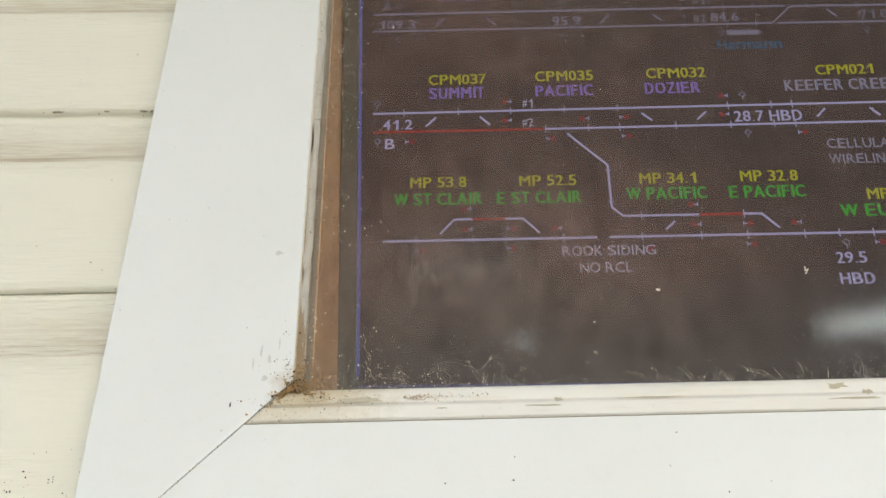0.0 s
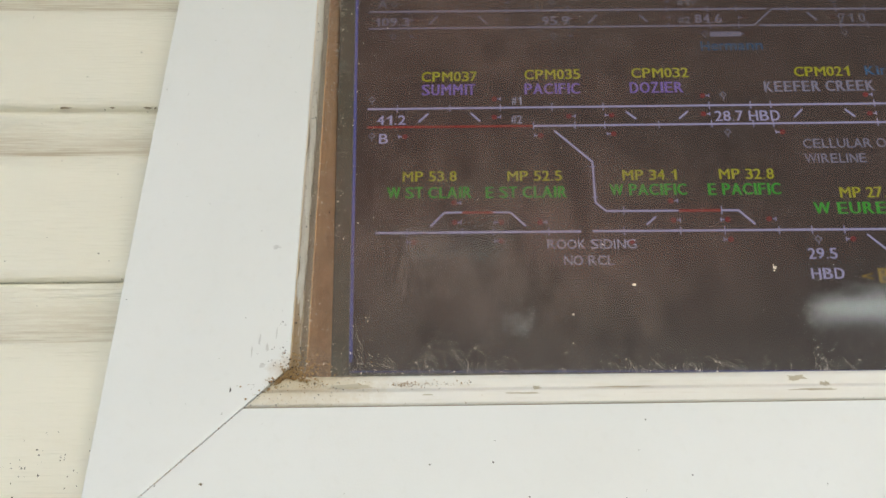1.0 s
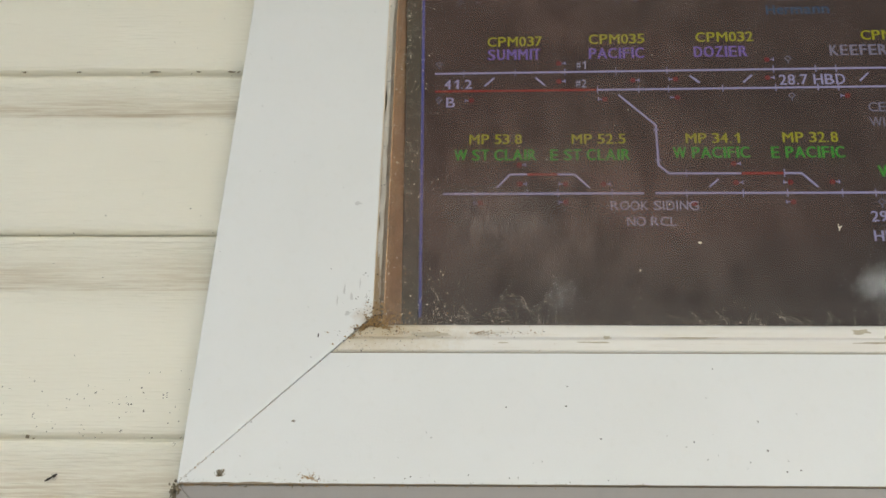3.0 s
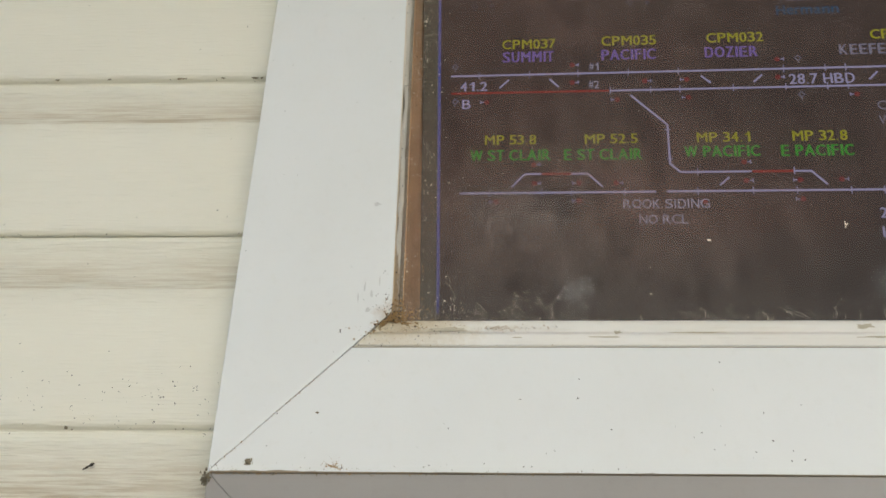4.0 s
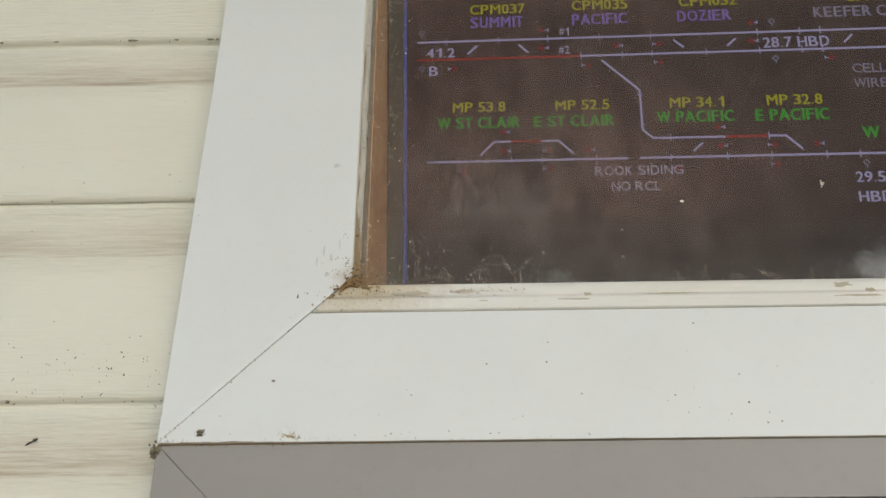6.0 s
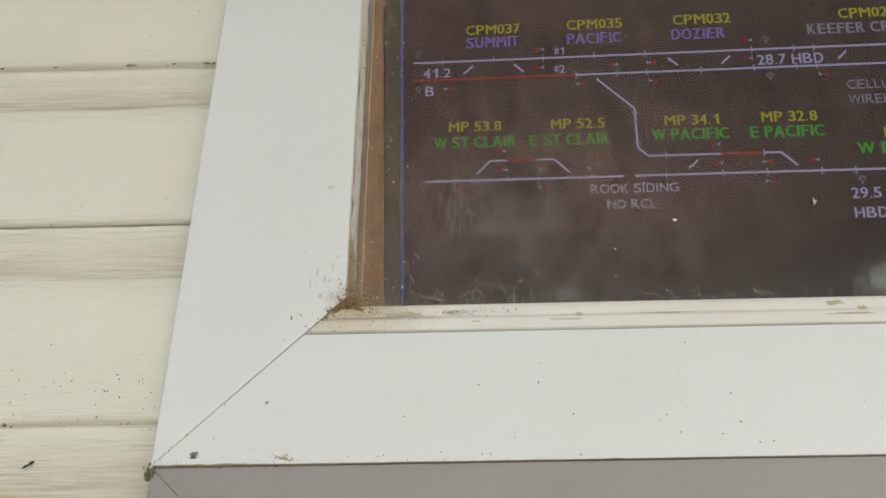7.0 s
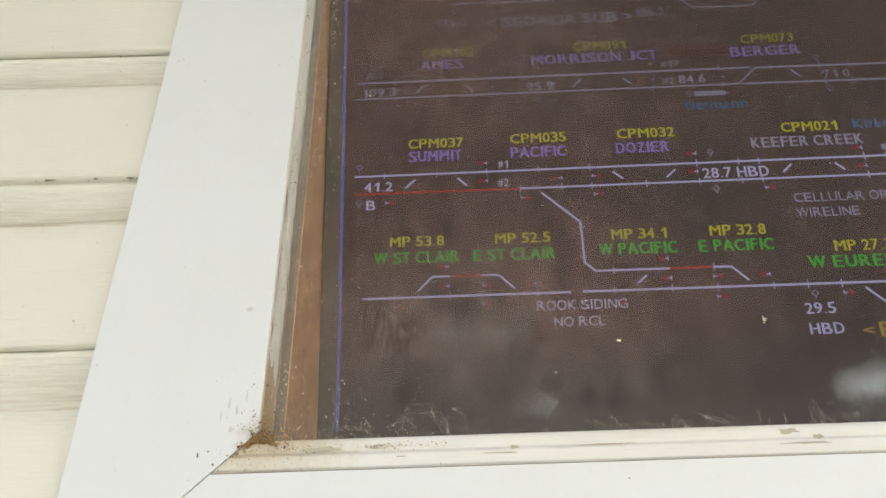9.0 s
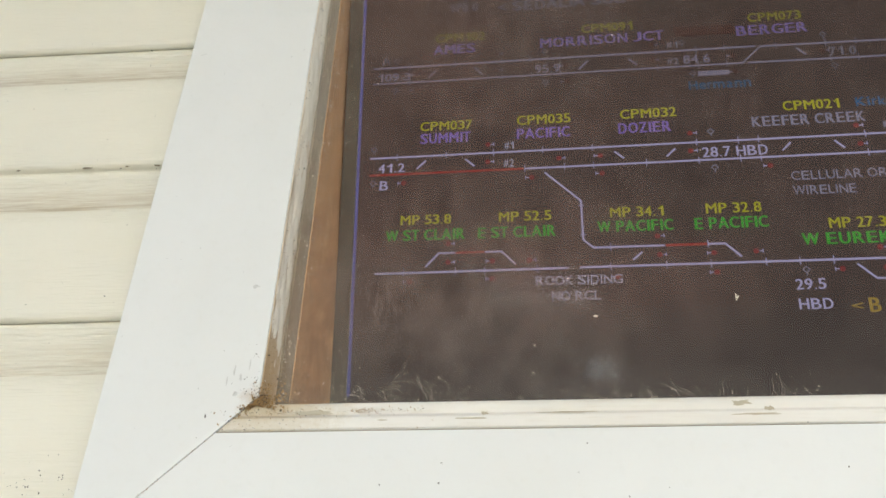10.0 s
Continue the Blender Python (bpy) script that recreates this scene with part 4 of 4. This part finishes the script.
def webs(name, count, place, length, seed, label, thick=1.0):
    """Loose branching strands as thin three-sided tubes, one mesh."""
    rng = random.Random(seed)
    verts, faces = [], []

    for _ in range(count):
        p, ang = place(rng)
        ln = length(rng)
        n = max(3, int(ln / 0.0018))
        pts = [p]
        a = ang
        for i in range(n):
            a += rng.gauss(0, 0.40)
            pts.append((pts[-1][0] + math.cos(a) * ln / n, pts[-1][1] + math.sin(a) * ln / n))
        runs = [pts]
        for i in range(2, n):
            if rng.random() < 0.34:
                b = a + rng.choice((-1, 1)) * rng.uniform(0.4, 1.2)
                q = [pts[i]]
                for _k in range(rng.randint(2, 5)):
                    b += rng.gauss(0, 0.25)
                    q.append((q[-1][0] + math.cos(b) * 0.0018, q[-1][1] + math.sin(b) * 0.0018))
                runs.append(q)
        for run in runs:
            r0 = thick * rng.uniform(0.000022, 0.000052)
            k = len(verts)
            for q in run:
                for j in range(3):
                    t = 2.094 * j
                    verts.append((q[0] + math.cos(t) * r0, YP - 0.0002 + math.sin(t) * r0, q[1] + math.sin(t + 1) * r0))
            for i in range(len(run) - 1):
                for j in range(3):
                    faces.append([k + i * 3 + j, k + i * 3 + (j + 1) % 3, k + i * 3 + 3 + (j + 1) % 3, k + i * 3 + 3 + j])
            for q in run:
                if rng.random() < 0.32:
                    k = len(verts)
                    s = rng.uniform(0.00008, 0.00026)
                    for d in ((1, 0, 0), (-1, 0, 0), (0, 0.6, 0), (0, -0.6, 0), (0, 0, 1), (0, 0, -1)):
                        f = s * rng.uniform(0.5, 1.4)
                        verts.append((q[0] + d[0] * f, YP - 0.0002 + d[1] * f, q[1] + d[2] * f))
                    for f in ((0, 2, 4), (2, 1, 4), (1, 3, 4), (3, 0, 4), (2, 0, 5), (1, 2, 5), (3, 1, 5), (0, 3, 5)):
                        faces.append([k + i for i in f])
    me = bpy.data.meshes.new(name)
    me.from_pydata(verts, [], faces)
    me.materials.append(WEB)
    return tagged(new(name, me), label, "cobweb", "", "stuff")


webs("cobweb", 4, lambda r: ((0.158 + r.gauss(0, 0.008), 0.097 + r.random() * 0.004), r.gauss(1.75, 0.22)), lambda r: r.uniform(0.018, 0.034), 83, "long dusty cobweb strands rising from the foot of the pane")
webs("cobweb", 55, lambda r: ((XI + 0.012 + r.random() * 0.11, ZI + 0.001 + r.expovariate(1 / 0.010)), r.gauss(1.57, 0.55)), lambda r: r.uniform(0.002, 0.009), 80, "dusty cobweb strands in the lower corner of the pane", 0.75)
webs("cobweb", 60, lambda r: ((XI + 0.09 + r.random() * 0.36, ZI + 0.001 + r.random() * 0.008), r.gauss(1.57, 1.1)), lambda r: r.uniform(0.002, 0.008), 81, "dusty cobweb strands along the foot of the pane", 1.3)
webs("cobweb", 110, lambda r: ((XI + 0.004 + r.random() * 0.012, ZI + 0.03 + 0.40 * r.random() ** 0.7), r.gauss(0.3, 1.0)), lambda r: r.uniform(0.002, 0.008), 82, "dusty cobweb strands along the side of the pane", 1.2)

for i, (mx, mz, mw, mh) in enumerate(((0.0735, 0.104, 0.0016, 0.010), (0.0775, 0.100, 0.0022, 0.006), (0.0700, 0.098, 0.0010, 0.007), (0.0815, 0.108, 0.0010, 0.012))):
    stain("paint_scuff", mx, -0.00012, mz, mw, mh, SCUFF, "faint grey scuff in the white paint", 90 + i)

crumbs("mitre_grime", 120, lambda r: (lambda d: (d + r.gauss(0, 0.0003), -0.0001, ZB + d * (ZG - ZB) / ZG + r.gauss(0, 0.0003)))(r.random() * ZG), lambda r: r.uniform(0.00008, 0.00028), DIRT, 95, 0.4, "brown grime along the mitred casing joint")
crumbs("pane_grime", 170, lambda r: (XI + 0.001 + r.expovariate(1 / 0.006), YP, ZI + 0.001 + r.expovariate(1 / 0.010)), lambda r: r.uniform(0.0001, 0.0004), DIRT, 75, 0.5, "brown dirt flecks in the lower corner of the pane")
crumbs("pane_grime", 150, lambda r: (XI + 0.001 + r.expovariate(1 / 0.006), YP, ZI + r.random() * 0.42), lambda r: r.uniform(0.0001, 0.0004), DIRT, 76, 0.5, "brown dirt flecks along the side of the pane")
crumbs("pane_lint", 110, lambda r: (XI + 0.004 + abs(r.gauss(0, 0.009)), YP, 0.26 + r.random() * 0.25), lambda r: r.uniform(0.0002, 0.0006), LINT, 77, 0.35, "larger pale lint along the side of the pane")

# ---- worn lower edge of the casing and heavier dirt by the pane ----


def edge_wear(i, j):
    x = 0.001 + i * 0.45
    z = ZB - 0.0003 + j * 0.0020
    reach = 0.75 * math.exp(-(x / 0.07) ** 2) - 0.25
    h = 0.00016 * (reach + 0.75 * fbm(x * 70, z * 500, 8.0) - j * 1.5)
    return (x, -max(-0.0003, min(0.00010, h)), z)


tagged(link_mesh("edge_wear", ragged_sheet(700, 5, edge_wear), SOIL), "grey-brown worn strip along the foot of the casing", "stain")
part("joint", box(0.0006, XO - 0.001, 0.0009, 0.004, ZB - 0.0005, ZB - 0.0001), SOIL, lower, "grimy joint under the casing")
crumbs("foot_grime", 420, lambda r: (0.001 + r.expovariate(1 / 0.07), r.uniform(-0.0003, 0.003), ZB - 0.0005 + r.gauss(0, 0.0004)),
       lambda r: r.uniform(0.00012, 0.0004), DIRT, 126, 0.7, "brown grime along the foot of the casing")
crumbs("foot_grime", 90, lambda r: (0.001 + r.expovariate(1 / 0.09), -0.0002, ZB + 0.0003 + r.expovariate(1 / 0.0012)),
       lambda r: r.uniform(0.0001, 0.0003), MOULD, 127, 0.4, "dark flecks along the foot of the casing")
for i in range(9):
    crumbs("pane_lint", 26, lambda r, i=i: (XI + 0.013 + r.gauss(0, 0.0035), YP, 0.19 + 0.036 * i + r.gauss(0, 0.011)), lambda r: 0.00012 + r.expovariate(1 / 0.00012), LINT, 178 + i, 0.35, "pale flecks caught along the side of the pane")
webs("cobweb", 70, lambda r: ((XI + 0.011 + r.gauss(0, 0.003), 0.25 + 0.26 * r.random()), r.gauss(1.2, 1.2)), lambda r: r.uniform(0.002, 0.007), 183, "matted cobweb strands along the side of the pane", 1.5)
crumbs("pane_grime", 120, lambda r: (XI + 0.009 + r.gauss(0, 0.005), YP, 0.12 + 0.38 * r.random()), lambda r: r.uniform(0.00018, 0.0005), SPECK, 79, 0.4, "dark flecks along the side of the pane")
crumbs("pane_grime", 420, lambda r: (XI + 0.002 + r.expovariate(1 / 0.10), YP, ZI - 0.001 + abs(r.gauss(0, 0.0016))), lambda r: r.uniform(0.00012, 0.0004), DIRT, 176, 0.5, "brown dirt along the foot of the pane")
webs("cobweb", 12, lambda r: ((XI + 0.018 + r.random() * 0.10, ZI + 0.001 + r.random() * 0.012), r.gauss(1.6, 0.22)), lambda r: r.uniform(0.010, 0.030), 84, "fine upright cobweb strands above the pane's foot", 0.65)
for i, (wx, spread) in enumerate(((0.272, 0.012), (0.296, 0.010), (0.328, 0.009), (0.378, 0.008))):
    webs("cobweb", 16, lambda r, wx=wx, spread=spread: ((wx + r.gauss(0, spread), ZI + 0.001 + r.random() * 0.010), r.gauss(1.57, 0.9)), lambda r: r.uniform(0.003, 0.010), 85 + i, "tangled pale cobweb tuft at the foot of the pane", 1.1)
crumbs("jamb_grime", 150, lambda r: (XI + r.uniform(0.0008, 0.0016), r.uniform(0.002, 0.028), ZI + r.random() * 0.42),
       lambda r: r.uniform(0.00015, 0.0005), SPECK, 123, 0.8, "dark grime flecks on the weathered jamb")
crumbs("casing_specks", 34, lambda r: (XI - 0.001 - r.expovariate(1 / 0.004), -0.0002, ZI + 0.002 + r.expovariate(1 / 0.010)),
       lambda r: r.uniform(0.0001, 0.00035), SPECK, 125, 0.4, "dark flecks on the casing beside the dirty corner")
crumbs("dirt_clump", 45, lambda r: (XI + 0.0005 + r.gauss(0, 0.0022), r.uniform(-0.0012, 0.002), ZI - 0.001 + r.gauss(0, 0.0026)), lambda r: r.uniform(0.00015, 0.0005), SPECK, 221, 0.8, "dark core of the debris in the casing corner")
webs("cobweb", 10, lambda r: ((XI + 0.001 + r.gauss(0, 0.003), ZI + r.gauss(0, 0.003)), r.uniform(0, 6.28)), lambda r: r.uniform(0.003, 0.009), 222, "fuzzy strands in the dirty casing corner", 1.1)
crumbs("joint_crumbs", 80, lambda r: (ZG + 0.003 + r.expovariate(1 / 0.016), r.uniform(-0.0003, 0.0006), ZG + 0.001 + r.random() * 0.013), lambda r: r.uniform(0.0001, 0.00035), SPECK, 223, 0.6, "dark crumbs on the stained end of the bead")
crumbs("pane_lint", 320, lambda r: (XI + 0.018 + r.expovariate(1 / 0.035), YP, ZI + r.expovariate(1 / 0.014)), lambda r: r.uniform(0.00006, 0.00016) + r.expovariate(1 / 0.00005), LINT, 224, 0.35, "fine pale lint in the lower corner of the pane")
